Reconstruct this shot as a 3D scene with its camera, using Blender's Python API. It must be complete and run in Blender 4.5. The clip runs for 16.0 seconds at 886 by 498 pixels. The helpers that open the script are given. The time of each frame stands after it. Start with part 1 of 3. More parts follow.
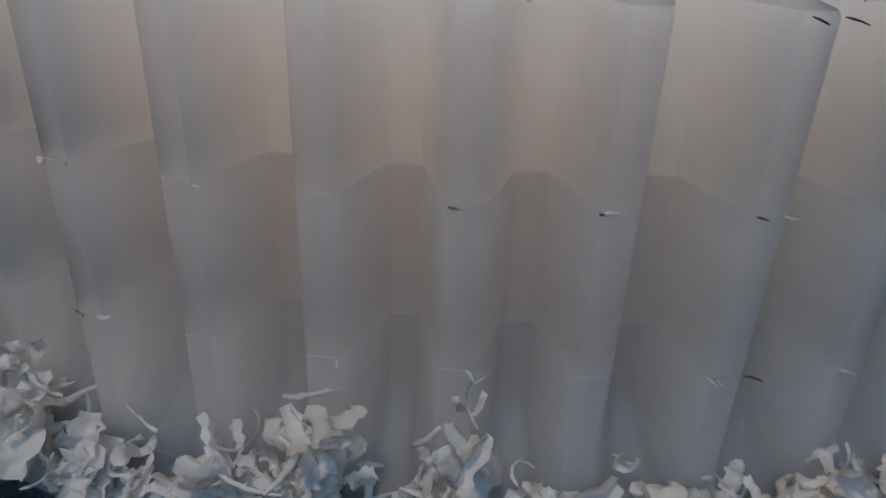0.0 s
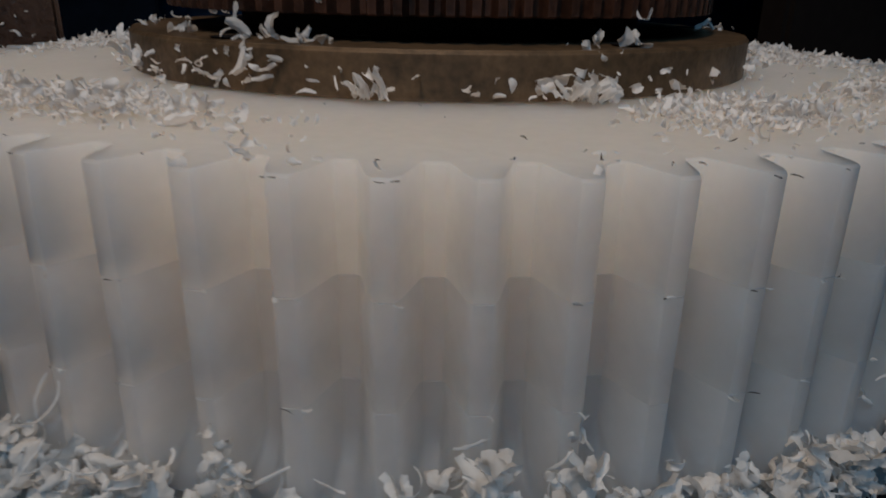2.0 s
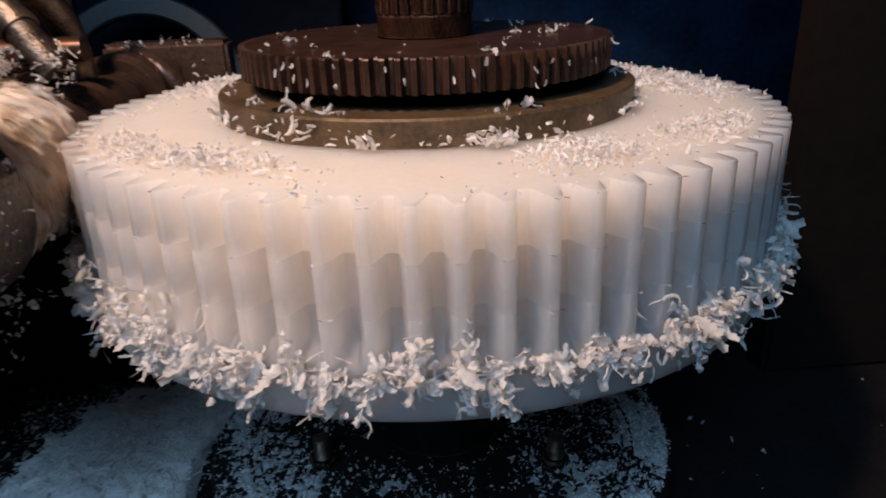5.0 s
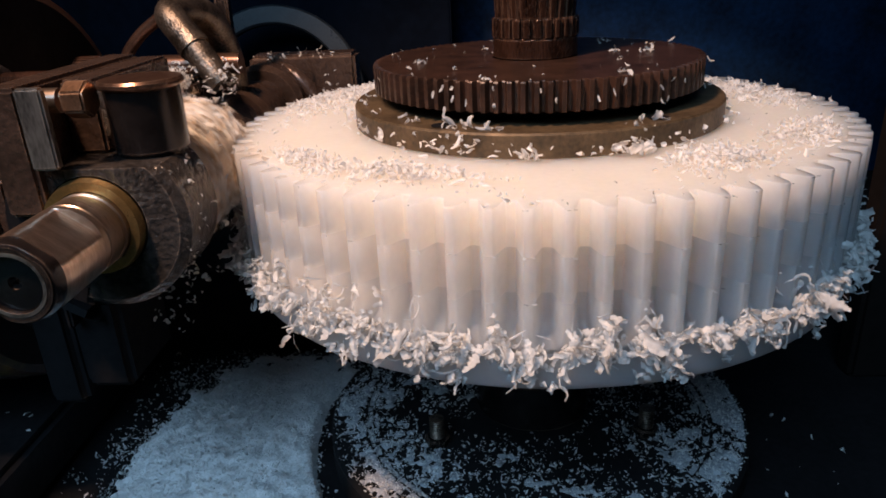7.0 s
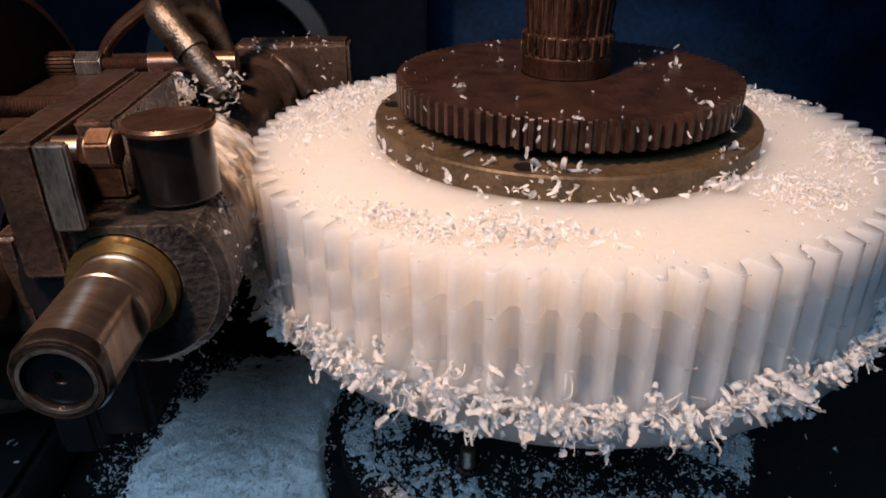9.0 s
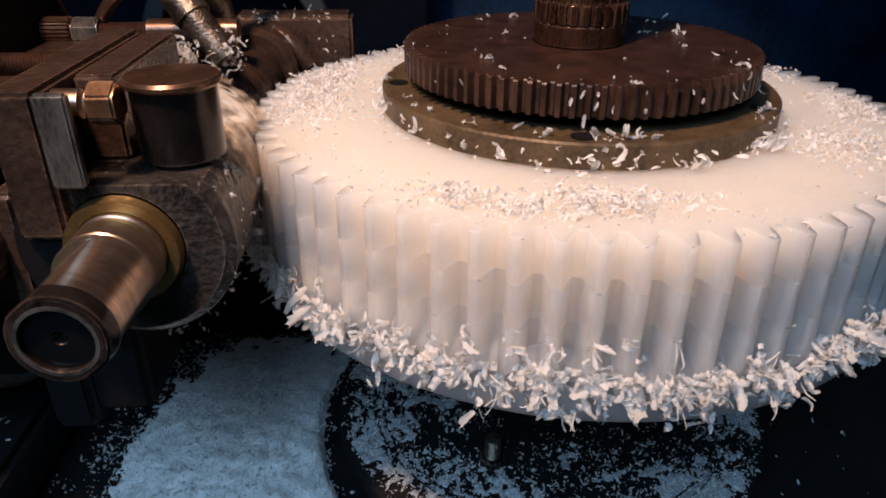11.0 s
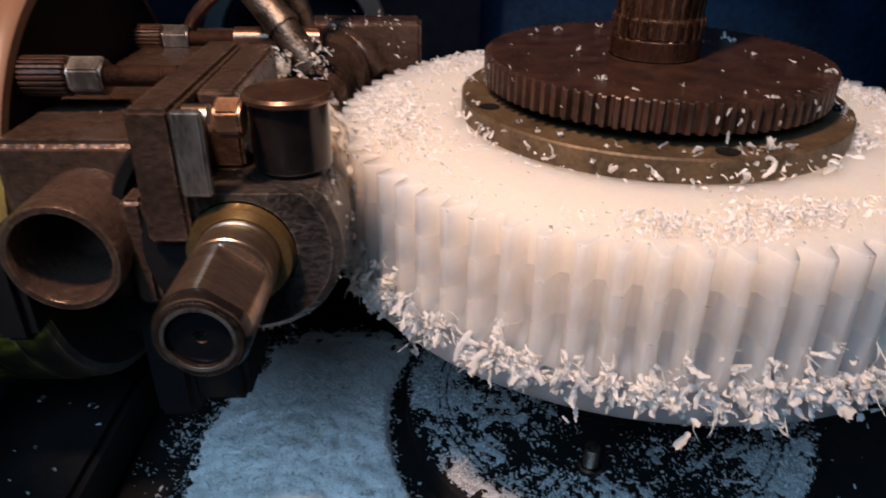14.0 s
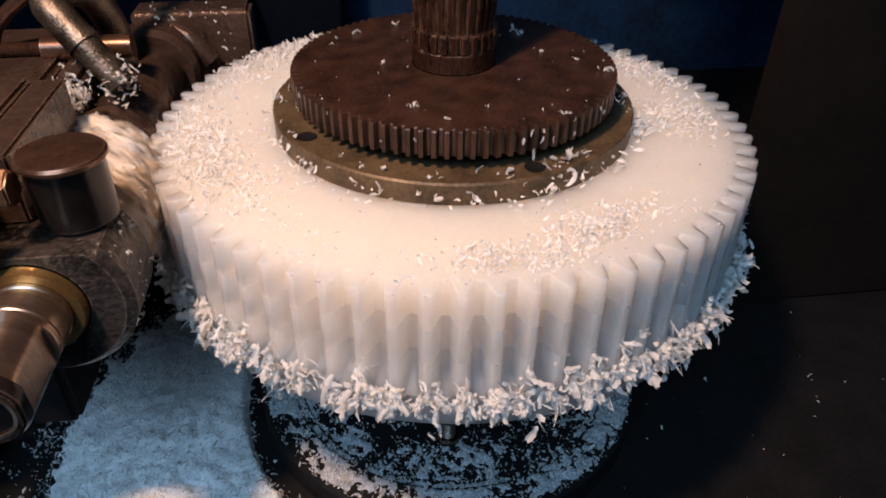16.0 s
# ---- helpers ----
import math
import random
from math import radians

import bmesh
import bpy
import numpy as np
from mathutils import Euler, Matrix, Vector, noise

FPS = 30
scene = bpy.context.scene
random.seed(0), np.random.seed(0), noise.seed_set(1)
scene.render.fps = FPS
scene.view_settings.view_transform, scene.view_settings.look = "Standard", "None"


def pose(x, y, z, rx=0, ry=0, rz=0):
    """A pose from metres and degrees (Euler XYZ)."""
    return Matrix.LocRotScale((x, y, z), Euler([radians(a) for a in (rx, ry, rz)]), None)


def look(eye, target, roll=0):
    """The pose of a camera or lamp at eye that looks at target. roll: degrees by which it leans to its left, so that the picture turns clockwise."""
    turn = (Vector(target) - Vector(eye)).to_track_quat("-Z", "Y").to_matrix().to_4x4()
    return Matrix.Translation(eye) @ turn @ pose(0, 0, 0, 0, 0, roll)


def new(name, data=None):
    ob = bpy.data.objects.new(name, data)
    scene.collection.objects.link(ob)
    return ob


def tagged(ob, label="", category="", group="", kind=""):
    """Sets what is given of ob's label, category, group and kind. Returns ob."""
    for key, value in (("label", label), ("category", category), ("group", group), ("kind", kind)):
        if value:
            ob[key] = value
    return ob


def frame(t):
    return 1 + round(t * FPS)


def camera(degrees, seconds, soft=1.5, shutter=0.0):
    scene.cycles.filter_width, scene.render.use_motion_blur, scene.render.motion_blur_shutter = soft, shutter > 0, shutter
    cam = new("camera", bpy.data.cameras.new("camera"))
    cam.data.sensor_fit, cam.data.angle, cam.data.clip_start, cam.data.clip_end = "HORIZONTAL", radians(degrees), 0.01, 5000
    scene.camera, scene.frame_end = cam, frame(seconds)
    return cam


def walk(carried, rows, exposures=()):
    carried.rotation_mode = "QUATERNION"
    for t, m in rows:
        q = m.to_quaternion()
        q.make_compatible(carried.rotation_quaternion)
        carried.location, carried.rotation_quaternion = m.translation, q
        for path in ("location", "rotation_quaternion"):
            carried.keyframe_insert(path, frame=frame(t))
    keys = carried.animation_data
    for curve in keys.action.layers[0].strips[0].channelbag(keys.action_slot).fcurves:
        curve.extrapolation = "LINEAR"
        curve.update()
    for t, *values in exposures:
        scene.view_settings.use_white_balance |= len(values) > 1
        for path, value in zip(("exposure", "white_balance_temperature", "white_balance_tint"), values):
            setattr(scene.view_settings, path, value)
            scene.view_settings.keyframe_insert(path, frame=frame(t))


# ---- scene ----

# ---------------------------------------------------------------- camera
cam = camera(64.2, 16.0, soft=1.7, shutter=0.5)
PATH = [
    (0, pose(-0.0941, -0.1819, 0.0072, 62.94, -2.03, -23.34)),
    (0.5, pose(-0.0910, -0.1904, 0.0037, 65.65, -2.38, -24.42)),
    (1, pose(-0.0904, -0.1976, 0.0047, 65.01, -1.98, -24.87)),
    (1.5, pose(-0.0910, -0.2015, 0.0095, 68.01, -1.25, -25.89)),
    (2, pose(-0.0966, -0.2124, 0.0223, 69.44, -1.00, -24.63)),
    (2.5, pose(-0.1001, -0.2209, 0.0260, 68.60, -0.95, -24.77)),
    (3, pose(-0.1055, -0.2335, 0.0329, 67.71, -0.83, -24.76)),
    (3.2, pose(-0.1071, -0.2423, 0.0367, 67.72, -1.69, -25.91)),
    (5.3, pose(-0.0158, -0.3309, 0.0633, 67.84, 3.01, -2.45)),
    (5.5, pose(-0.0202, -0.3352, 0.0659, 67.79, 3.61, -1.40)),
    (6, pose(-0.0237, -0.3453, 0.0654, 66.70, 2.98, 0.39)),
    (6.5, pose(-0.0268, -0.3609, 0.0743, 67.77, 3.05, 2.37)),
    (7, pose(-0.0285, -0.3620, 0.0748, 67.63, 2.56, 2.39)),
    (7.5, pose(-0.0322, -0.3431, 0.0878, 66.06, 2.54, -1.85)),
    (8, pose(-0.0443, -0.3269, 0.1004, 56.71, 2.15, -7.05)),
    (8.5, pose(-0.0673, -0.3309, 0.1077, 59.88, 0.85, -3.92)),
    (9, pose(-0.0732, -0.3320, 0.1079, 62.59, 0.48, -2.74)),
    (9.2, pose(-0.0731, -0.3314, 0.1076, 63.08, 0.20, -2.81)),
    (11.3, pose(-0.0813, -0.3269, 0.0924, 61.90, -0.52, -3.32)),
    (11.5, pose(-0.0800, -0.3252, 0.0906, 61.77, -0.60, -3.66)),
    (12, pose(-0.0798, -0.3244, 0.0890, 61.59, -0.47, -3.92)),
    (12.5, pose(-0.0785, -0.3237, 0.0914, 59.15, 0.06, -4.89)),
    (13, pose(-0.1012, -0.3398, 0.1100, 62.88, 1.59, 0.46)),
    (13.5, pose(-0.1089, -0.3437, 0.1131, 62.79, 0.83, 1.21)),
    (14, pose(-0.1057, -0.3370, 0.1065, 61.47, -0.32, -0.90)),
    (14.5, pose(-0.0963, -0.3265, 0.1037, 60.23, -0.12, -3.64)),
    (15, pose(-0.0905, -0.3126, 0.1156, 58.36, -0.16, -5.63)),
    (15.5, pose(-0.0586, -0.3243, 0.1367, 54.34, -0.23, -6.86)),
    (16, pose(-0.0523, -0.3362, 0.1566, 54.39, -0.51, -7.76)),
]
walk(cam, PATH, exposures=[(0.0, -1.38, 5050, -7), (1.0, -1.36, 5050, -7), (1.7, -1.34, 5250, -8), (2.5, -1.36, 5600, -6), (3.2, -1.2, 5700, -4), (5.3, 0.03, 6500, 10), (6.0, 0.12, 6550, 10), (16.0, 0.12, 6500, 10)])

# ---------------------------------------------------------------- light
world = bpy.data.worlds.new("workshop_air")
world.use_nodes = True
world.node_tree.nodes["Background"].inputs[0].default_value = (0.10, 0.22, 0.42, 1)
world.node_tree.nodes["Background"].inputs[1].default_value = 0.04
scene.world = world


def lamp(name, kind, place, target, power, colour, **more):
    data = bpy.data.lights.new(name, kind)
    data.energy, data.color = power, colour
    for key, value in more.items():
        if key == "size":
            data.size = value
        if key == "size_y":
            data.shape, data.size_y = "RECTANGLE", value
        if key == "radius":
            data.shadow_soft_size = value
        if key == "spot":
            data.spot_size, data.spot_blend = radians(value), 0.12
    ob = new(name, data)
    ob.matrix_world = look(place, target)
    return ob


# the machine's warm work lamp, and daylight from the workshop window
lamp("work_lamp", "SPOT", (-0.300, -0.335, 0.645), (-0.05, 0.05, 0.0), 29.3, (1.0, 0.635, 0.43), radius=0.035, spot=43)
lamp("window_daylight", "AREA", (-0.60, -1.55, 1.45), (-0.05, 0.0, -0.15), 25.5, (0.39, 0.67, 1.0), size=1.3, size_y=1.0)

# ---------------------------------------------------------------- materials


def mat(name, base, rough=0.5, metal=0.0, dark=0.6, scale=60.0, bump=0.15, dist=0.0006, spec=0.5, streak=None, edge=None, tight=(0.36, 0.62)):
    """A surface with two scales of variation: broad stains and fine grain, fine relief, and edges worn to bare metal."""
    m = bpy.data.materials.new(name)
    m.use_nodes = True
    nt = m.node_tree
    b = nt.nodes["Principled BSDF"]
    b.inputs["Metallic"].default_value = metal
    b.inputs["Specular IOR Level"].default_value = spec
    co = nt.nodes.new("ShaderNodeTexCoord")
    mp = nt.nodes.new("ShaderNodeMapping")
    if streak:
        mp.inputs["Scale"].default_value = streak
    nt.links.new(co.outputs["Object"], mp.inputs[0])
    big, fine = nt.nodes.new("ShaderNodeTexNoise"), nt.nodes.new("ShaderNodeTexNoise")
    big.inputs["Scale"].default_value, fine.inputs["Scale"].default_value = scale, scale * 9
    big.inputs["Detail"].default_value, fine.inputs["Detail"].default_value = 6, 4
    for n in (big, fine):
        nt.links.new(mp.outputs[0], n.inputs["Vector"])
    mix = nt.nodes.new("ShaderNodeMath")
    mix.operation = "MULTIPLY_ADD"
    mix.inputs[1].default_value = 0.4
    nt.links.new(fine.outputs[0], mix.inputs[0])
    low = nt.nodes.new("ShaderNodeMath")
    low.operation = "MULTIPLY"
    low.inputs[1].default_value = 0.6
    nt.links.new(big.outputs[0], low.inputs[0])
    nt.links.new(low.outputs[0], mix.inputs[2])
    ramp = nt.nodes.new("ShaderNodeValToRGB")
    ramp.color_ramp.elements[0].position, ramp.color_ramp.elements[1].position = tight
    ramp.color_ramp.elements[0].color = (*[c * dark for c in base], 1)
    ramp.color_ramp.elements[1].color = (*base, 1)
    nt.links.new(mix.outputs[0], ramp.inputs[0])
    colour = ramp.outputs[0]
    if edge:
        bev, geo = nt.nodes.new("ShaderNodeBevel"), nt.nodes.new("ShaderNodeNewGeometry")
        bev.samples, bev.inputs[0].default_value = 4, 0.0011
        dot = nt.nodes.new("ShaderNodeVectorMath")
        dot.operation = "DOT_PRODUCT"
        nt.links.new(bev.outputs[0], dot.inputs[0])
        nt.links.new(geo.outputs["Normal"], dot.inputs[1])
        worn = nt.nodes.new("ShaderNodeMapRange")
        worn.inputs[1].default_value, worn.inputs[2].default_value = 0.99, 0.86
        nt.links.new(dot.outputs["Value"], worn.inputs[0])
        rub = nt.nodes.new("ShaderNodeMapRange")
        rub.inputs[1].default_value, rub.inputs[2].default_value = 0.40, 0.58
        nt.links.new(mix.outputs[0], rub.inputs[0])
        both = nt.nodes.new("ShaderNodeMath")
        both.operation = "MULTIPLY"
        nt.links.new(worn.outputs[0], both.inputs[0])
        nt.links.new(rub.outputs[0], both.inputs[1])
        blend = nt.nodes.new("ShaderNodeMix")
        blend.data_type = "RGBA"
        nt.links.new(both.outputs[0], blend.inputs[0])
        nt.links.new(colour, blend.inputs[6])
        blend.inputs[7].default_value = (*edge, 1)
        colour = blend.outputs[2]
    nt.links.new(colour, b.inputs["Base Color"])
    rr = nt.nodes.new("ShaderNodeMapRange")
    rr.inputs[3].default_value, rr.inputs[4].default_value = min(1, rough * 1.3), rough * 0.7
    nt.links.new(mix.outputs[0], rr.inputs[0])
    nt.links.new(rr.outputs[0], b.inputs["Roughness"])
    bp = nt.nodes.new("ShaderNodeBump")
    bp.inputs["Strength"].default_value, bp.inputs["Distance"].default_value = bump, dist
    nt.links.new(mix.outputs[0], bp.inputs["Height"])
    nt.links.new(bp.outputs[0], b.inputs["Normal"])
    return m


def plastic(name, base, reach):
    """Milky nylon that lets light travel some way inside."""
    m = mat(name, base, rough=0.55, dark=0.93, scale=40, bump=0.08, dist=0.0004, spec=0.3)
    b = m.node_tree.nodes["Principled BSDF"]
    b.inputs["Subsurface Weight"].default_value = 1.0
    b.inputs["Subsurface Radius"].default_value = (1.0, 0.85, 0.7)
    b.inputs["Subsurface Scale"].default_value = reach
    return m


def shavings(name, base, trans=0.45, clearness=0.12):
    """Thin translucent swarf."""
    m = bpy.data.materials.new(name)
    m.use_nodes = True
    nt = m.node_tree
    b = nt.nodes["Principled BSDF"]
    b.inputs["Roughness"].default_value = 0.6
    b.inputs["Specular IOR Level"].default_value = 0.25
    geo = nt.nodes.new("ShaderNodeNewGeometry")
    ramp = nt.nodes.new("ShaderNodeValToRGB")
    ramp.color_ramp.elements[0].color = (*[c * 0.82 for c in base], 1)
    ramp.color_ramp.elements[1].color = (*base, 1)
    nt.links.new(geo.outputs["Random Per Island"], ramp.inputs[0])
    nt.links.new(ramp.outputs[0], b.inputs["Base Color"])
    t = nt.nodes.new("ShaderNodeBsdfTranslucent")
    co, crease, bp = nt.nodes.new("ShaderNodeTexCoord"), nt.nodes.new("ShaderNodeTexNoise"), nt.nodes.new("ShaderNodeBump")
    crease.inputs["Scale"].default_value, crease.inputs["Detail"].default_value = 420, 2
    bp.inputs["Strength"].default_value, bp.inputs["Distance"].default_value = 0.7, 0.0010
    nt.links.new(co.outputs["Object"], crease.inputs["Vector"])
    nt.links.new(crease.outputs[0], bp.inputs["Height"])
    nt.links.new(bp.outputs[0], b.inputs["Normal"])
    nt.links.new(bp.outputs[0], t.inputs["Normal"])
    nt.links.new(ramp.outputs[0], t.inputs[0])
    mx = nt.nodes.new("ShaderNodeMixShader")
    mx.inputs[0].default_value = trans
    nt.links.new(b.outputs[0], mx.inputs[1])
    nt.links.new(t.outputs[0], mx.inputs[2])
    clear, film = nt.nodes.new("ShaderNodeBsdfTransparent"), nt.nodes.new("ShaderNodeMixShader")
    film.inputs[0].default_value = clearness
    nt.links.new(mx.outputs[0], film.inputs[1])
    nt.links.new(clear.outputs[0], film.inputs[2])
    nt.links.new(film.outputs[0], nt.nodes["Material Output"].inputs[0])
    return m


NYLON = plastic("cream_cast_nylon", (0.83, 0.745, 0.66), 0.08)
# darker copies of the nylon: lamp light failing down the stack is painted
NYLON_SHADE = plastic("shaded_nylon", (0.675, 0.622, 0.565), 0.08)
NYLON_SHADE_LOW = plastic("shaded_nylon_low", (0.60, 0.562, 0.52), 0.08)
SWARF = shavings("nylon_swarf", (0.985, 0.975, 0.955), 0.48)
FILM = shavings("thin_swarf_film", (0.99, 0.98, 0.96), 0.40, 0.20)
FLUFF = shavings("fine_white_swarf", (0.985, 0.97, 0.95), 0.26, 0.14)
SOOT = shavings("dirty_swarf", (0.62, 0.48, 0.34), 0.3)
SPECK = mat("dark_brown_specks", (0.05, 0.03, 0.02), rough=0.6, scale=200)
WAD = mat("matted_hob_swarf", (0.88, 0.78, 0.68), rough=0.85, dark=0.6, scale=130, bump=0.8, dist=0.0015)
WORN = (0.46, 0.27, 0.18)
RUST = mat("oily_brown_steel", (0.066, 0.031, 0.020), rough=0.36, metal=0.25, dark=0.3, scale=70, bump=0.5, dist=0.0012, edge=(0.085, 0.042, 0.028))
FLANGE = mat("oily_olive_steel", (0.15, 0.098, 0.052), rough=0.5, metal=0.3, dark=0.35, scale=60, bump=0.4, dist=0.001, edge=(0.2, 0.135, 0.08))
SHAFT = mat("greasy_spline_steel", (0.070, 0.031, 0.019), rough=0.16, metal=0.5, dark=0.3, scale=120, bump=0.9, dist=0.002, streak=(1, 1, 0.35), edge=(0.26, 0.15, 0.10))
STEEL = mat("worn_arbor_steel", (0.60, 0.435, 0.33), rough=0.30, metal=0.95, dark=0.5, scale=45, streak=(1, 5, 1), edge=(0.75, 0.64, 0.54))
BLACK = mat("blackened_steel", (0.036, 0.028, 0.026), rough=0.22, metal=0.6, dark=0.4, scale=80, edge=(0.35, 0.24, 0.18))
CAST = mat("oily_cast_iron", (0.105, 0.066, 0.050), rough=0.27, metal=0.45, dark=0.42, scale=34, bump=0.9, dist=0.002, edge=(0.27, 0.17, 0.12), tight=(0.34, 0.64))
GREY = mat("scraped_grey_iron", (0.082, 0.068, 0.060), rough=0.25, metal=0.35, dark=0.3, scale=40, bump=1.0, dist=0.003, edge=(0.36, 0.28, 0.22), tight=(0.38, 0.60))
BRIGHT = mat("bright_plate_steel", (0.40, 0.37, 0.34), rough=0.32, metal=0.85, dark=0.35, scale=110, streak=(1, 1, 0.3), edge=(0.7, 0.64, 0.58), tight=(0.40, 0.60))
CENTRE = mat("black_centre_steel", (0.010, 0.011, 0.013), rough=0.2, metal=0.3, dark=0.6, scale=80)
COPPER = mat("copper_toned_steel", (0.42, 0.235, 0.14), rough=0.32, metal=0.8, dark=0.4, scale=80, edge=(0.6, 0.4, 0.28))
LID = mat("brown_lid_steel", (0.20, 0.11, 0.075), rough=0.30, metal=0.8, dark=0.4, scale=80, edge=(0.55, 0.35, 0.24))
PIPE = mat("oily_galvanised_pipe", (0.23, 0.18, 0.14), rough=0.36, metal=0.85, dark=0.25, scale=90, bump=0.8, dist=0.0015, tight=(0.40, 0.58))
BLUED = mat("scuffed_grey_wheel_paint", (0.022, 0.027, 0.032), rough=0.3, dark=0.3, scale=40)
BRASS = mat("brass", (0.62, 0.40, 0.16), rough=0.30, metal=0.9, dark=0.6, scale=80)
LIME = mat("scuffed_yellow_green_paint", (0.175, 0.170, 0.020), rough=0.38, dark=0.12, scale=22, bump=0.4, edge=(0.4, 0.3, 0.2), tight=(0.41, 0.50))


def rubbed_top(m, brown=(0.115, 0.062, 0.036)):
    """The paint is rubbed through to brown primer along the upper front edge of the disc."""
    nt = m.node_tree
    b = nt.nodes["Principled BSDF"]
    old = b.inputs["Base Color"].links[0].from_socket
    co, cut = nt.nodes.new("ShaderNodeTexCoord"), nt.nodes.new("ShaderNodeSeparateXYZ")
    nt.links.new(co.outputs["Object"], cut.inputs[0])
    cloud = nt.nodes.new("ShaderNodeTexNoise")
    cloud.inputs["Scale"].default_value, cloud.inputs["Detail"].default_value = 35, 8
    nt.links.new(co.outputs["Object"], cloud.inputs["Vector"])
    side = nt.nodes.new("ShaderNodeMath")
    side.operation = "MULTIPLY_ADD"
    side.inputs[1].default_value = 1.5
    nt.links.new(cut.outputs[0], side.inputs[0])
    nt.links.new(cut.outputs[2], side.inputs[2])
    add = nt.nodes.new("ShaderNodeMath")
    add.operation = "MULTIPLY_ADD"
    add.inputs[1].default_value = 0.2
    nt.links.new(cloud.outputs[0], add.inputs[0])
    nt.links.new(side.outputs[0], add.inputs[2])
    rng = nt.nodes.new("ShaderNodeMapRange")
    rng.inputs[1].default_value, rng.inputs[2].default_value = -0.318, -0.268
    nt.links.new(add.outputs[0], rng.inputs[0])
    mx = nt.nodes.new("ShaderNodeMix")
    mx.data_type = "RGBA"
    mx.inputs[7].default_value = (*brown, 1)
    nt.links.new(rng.outputs[0], mx.inputs[0])
    nt.links.new(old, mx.inputs[6])
    low = nt.nodes.new("ShaderNodeMath")       # near-black low on the rim, its edge broken by noise
    low.operation = "MULTIPLY_ADD"
    low.inputs[1].default_value = 0.16
    nt.links.new(cloud.outputs[0], low.inputs[0])
    nt.links.new(cut.outputs[2], low.inputs[2])
    low_dark = nt.nodes.new("ShaderNodeMapRange")
    low_dark.inputs[1].default_value, low_dark.inputs[2].default_value = 0.015, -0.012
    nt.links.new(low.outputs[0], low_dark.inputs[0])
    low_mix = nt.nodes.new("ShaderNodeMix")
    low_mix.data_type = "RGBA"
    low_mix.inputs[7].default_value = (0.018, 0.012, 0.008, 1)
    nt.links.new(low_dark.outputs[0], low_mix.inputs[0])
    nt.links.new(mx.outputs[2], low_mix.inputs[6])
    nt.links.new(low_mix.outputs[2], b.inputs["Base Color"])


PAINT = mat("yellow_green_machine_paint", (0.20, 0.235, 0.026), rough=0.45, dark=0.4, scale=12, bump=0.2)
rubbed_top(LIME)
RUBBED = mat("rubbed_green_rim", (0.20, 0.19, 0.025), rough=0.4, dark=0.2, scale=24, bump=0.3, edge=(0.6, 0.45, 0.34), tight=(0.40, 0.52))
rubbed_top(RUBBED, (0.17, 0.092, 0.058))
WALL = mat("blue_painted_sheet", (0.0038, 0.028, 0.080), rough=0.7, dark=0.25, scale=16, bump=0.2, spec=0.25)
PANEL = mat("dark_slate_sheet", (0.0025, 0.005, 0.011), rough=0.8, dark=0.5, scale=12, spec=0.06)
COLUMN = mat("dark_brown_column_paint", (0.010, 0.007, 0.006), rough=0.8, dark=0.5, scale=15, spec=0.15)
# black of the bed, also used where shade is painted into recesses
BED_AND_SHADE = mat("oily_bed_and_shade_black", (0.012, 0.0115, 0.0125), rough=0.6, dark=0.5, scale=30, bump=0.3, spec=0.16)
OILY = mat("oil_soaked_swarf", (0.52, 0.54, 0.57), rough=0.8, dark=0.45, scale=120, bump=1.0, dist=0.002)
SNOW = mat("matted_swarf", (0.94, 0.94, 0.94), rough=0.85, dark=0.72, scale=80, bump=1.0, dist=0.002)
PLASTER = mat("grey_workshop_plaster", (0.10, 0.10, 0.11), rough=0.9, dark=0.8, scale=3)

# ---------------------------------------------------------------- mesh tools


def part(name, bm, material, parent=None, label="", smooth=35):
    """Links a bmesh as one mesh object, under a thing or a part."""
    me = bpy.data.meshes.new(name)
    bmesh.ops.recalc_face_normals(bm, faces=bm.faces)
    bm.to_mesh(me)
    bm.free()
    me.materials.append(material)
    ob = new(name, me)
    if smooth:
        me.shade_smooth()
        me.set_sharp_from_angle(angle=radians(smooth))
    if parent is not None:
        ob.parent = parent
    if label:
        tagged(ob, label)
    return ob


def raw(name, verts, faces, material, parent=None, smooth=True):
    me = bpy.data.meshes.new(name)
    me.from_pydata(verts, [], faces)
    me.materials.append(material)
    if smooth:
        me.shade_smooth()
    ob = new(name, me)
    if parent is not None:
        ob.parent = parent
    return ob


def thing(name, m, label, category, group="", kind=""):
    ob = new(name)
    ob.empty_display_size = 0.01
    ob.matrix_basis = m
    return tagged(ob, label, category, group, kind)


def box(x0, x1, y0, y1, z0, z1, bevel=0.0015, seg=2):
    bm = bmesh.new()
    bmesh.ops.create_cube(bm, size=1)
    for v in bm.verts:
        v.co = Vector(((x0 + x1) / 2 + v.co.x * (x1 - x0), (y0 + y1) / 2 + v.co.y * (y1 - y0), (z0 + z1) / 2 + v.co.z * (z1 - z0)))
    if bevel:
        bmesh.ops.bevel(bm, geom=bm.edges[:], offset=bevel, segments=seg, affect="EDGES")
    return bm


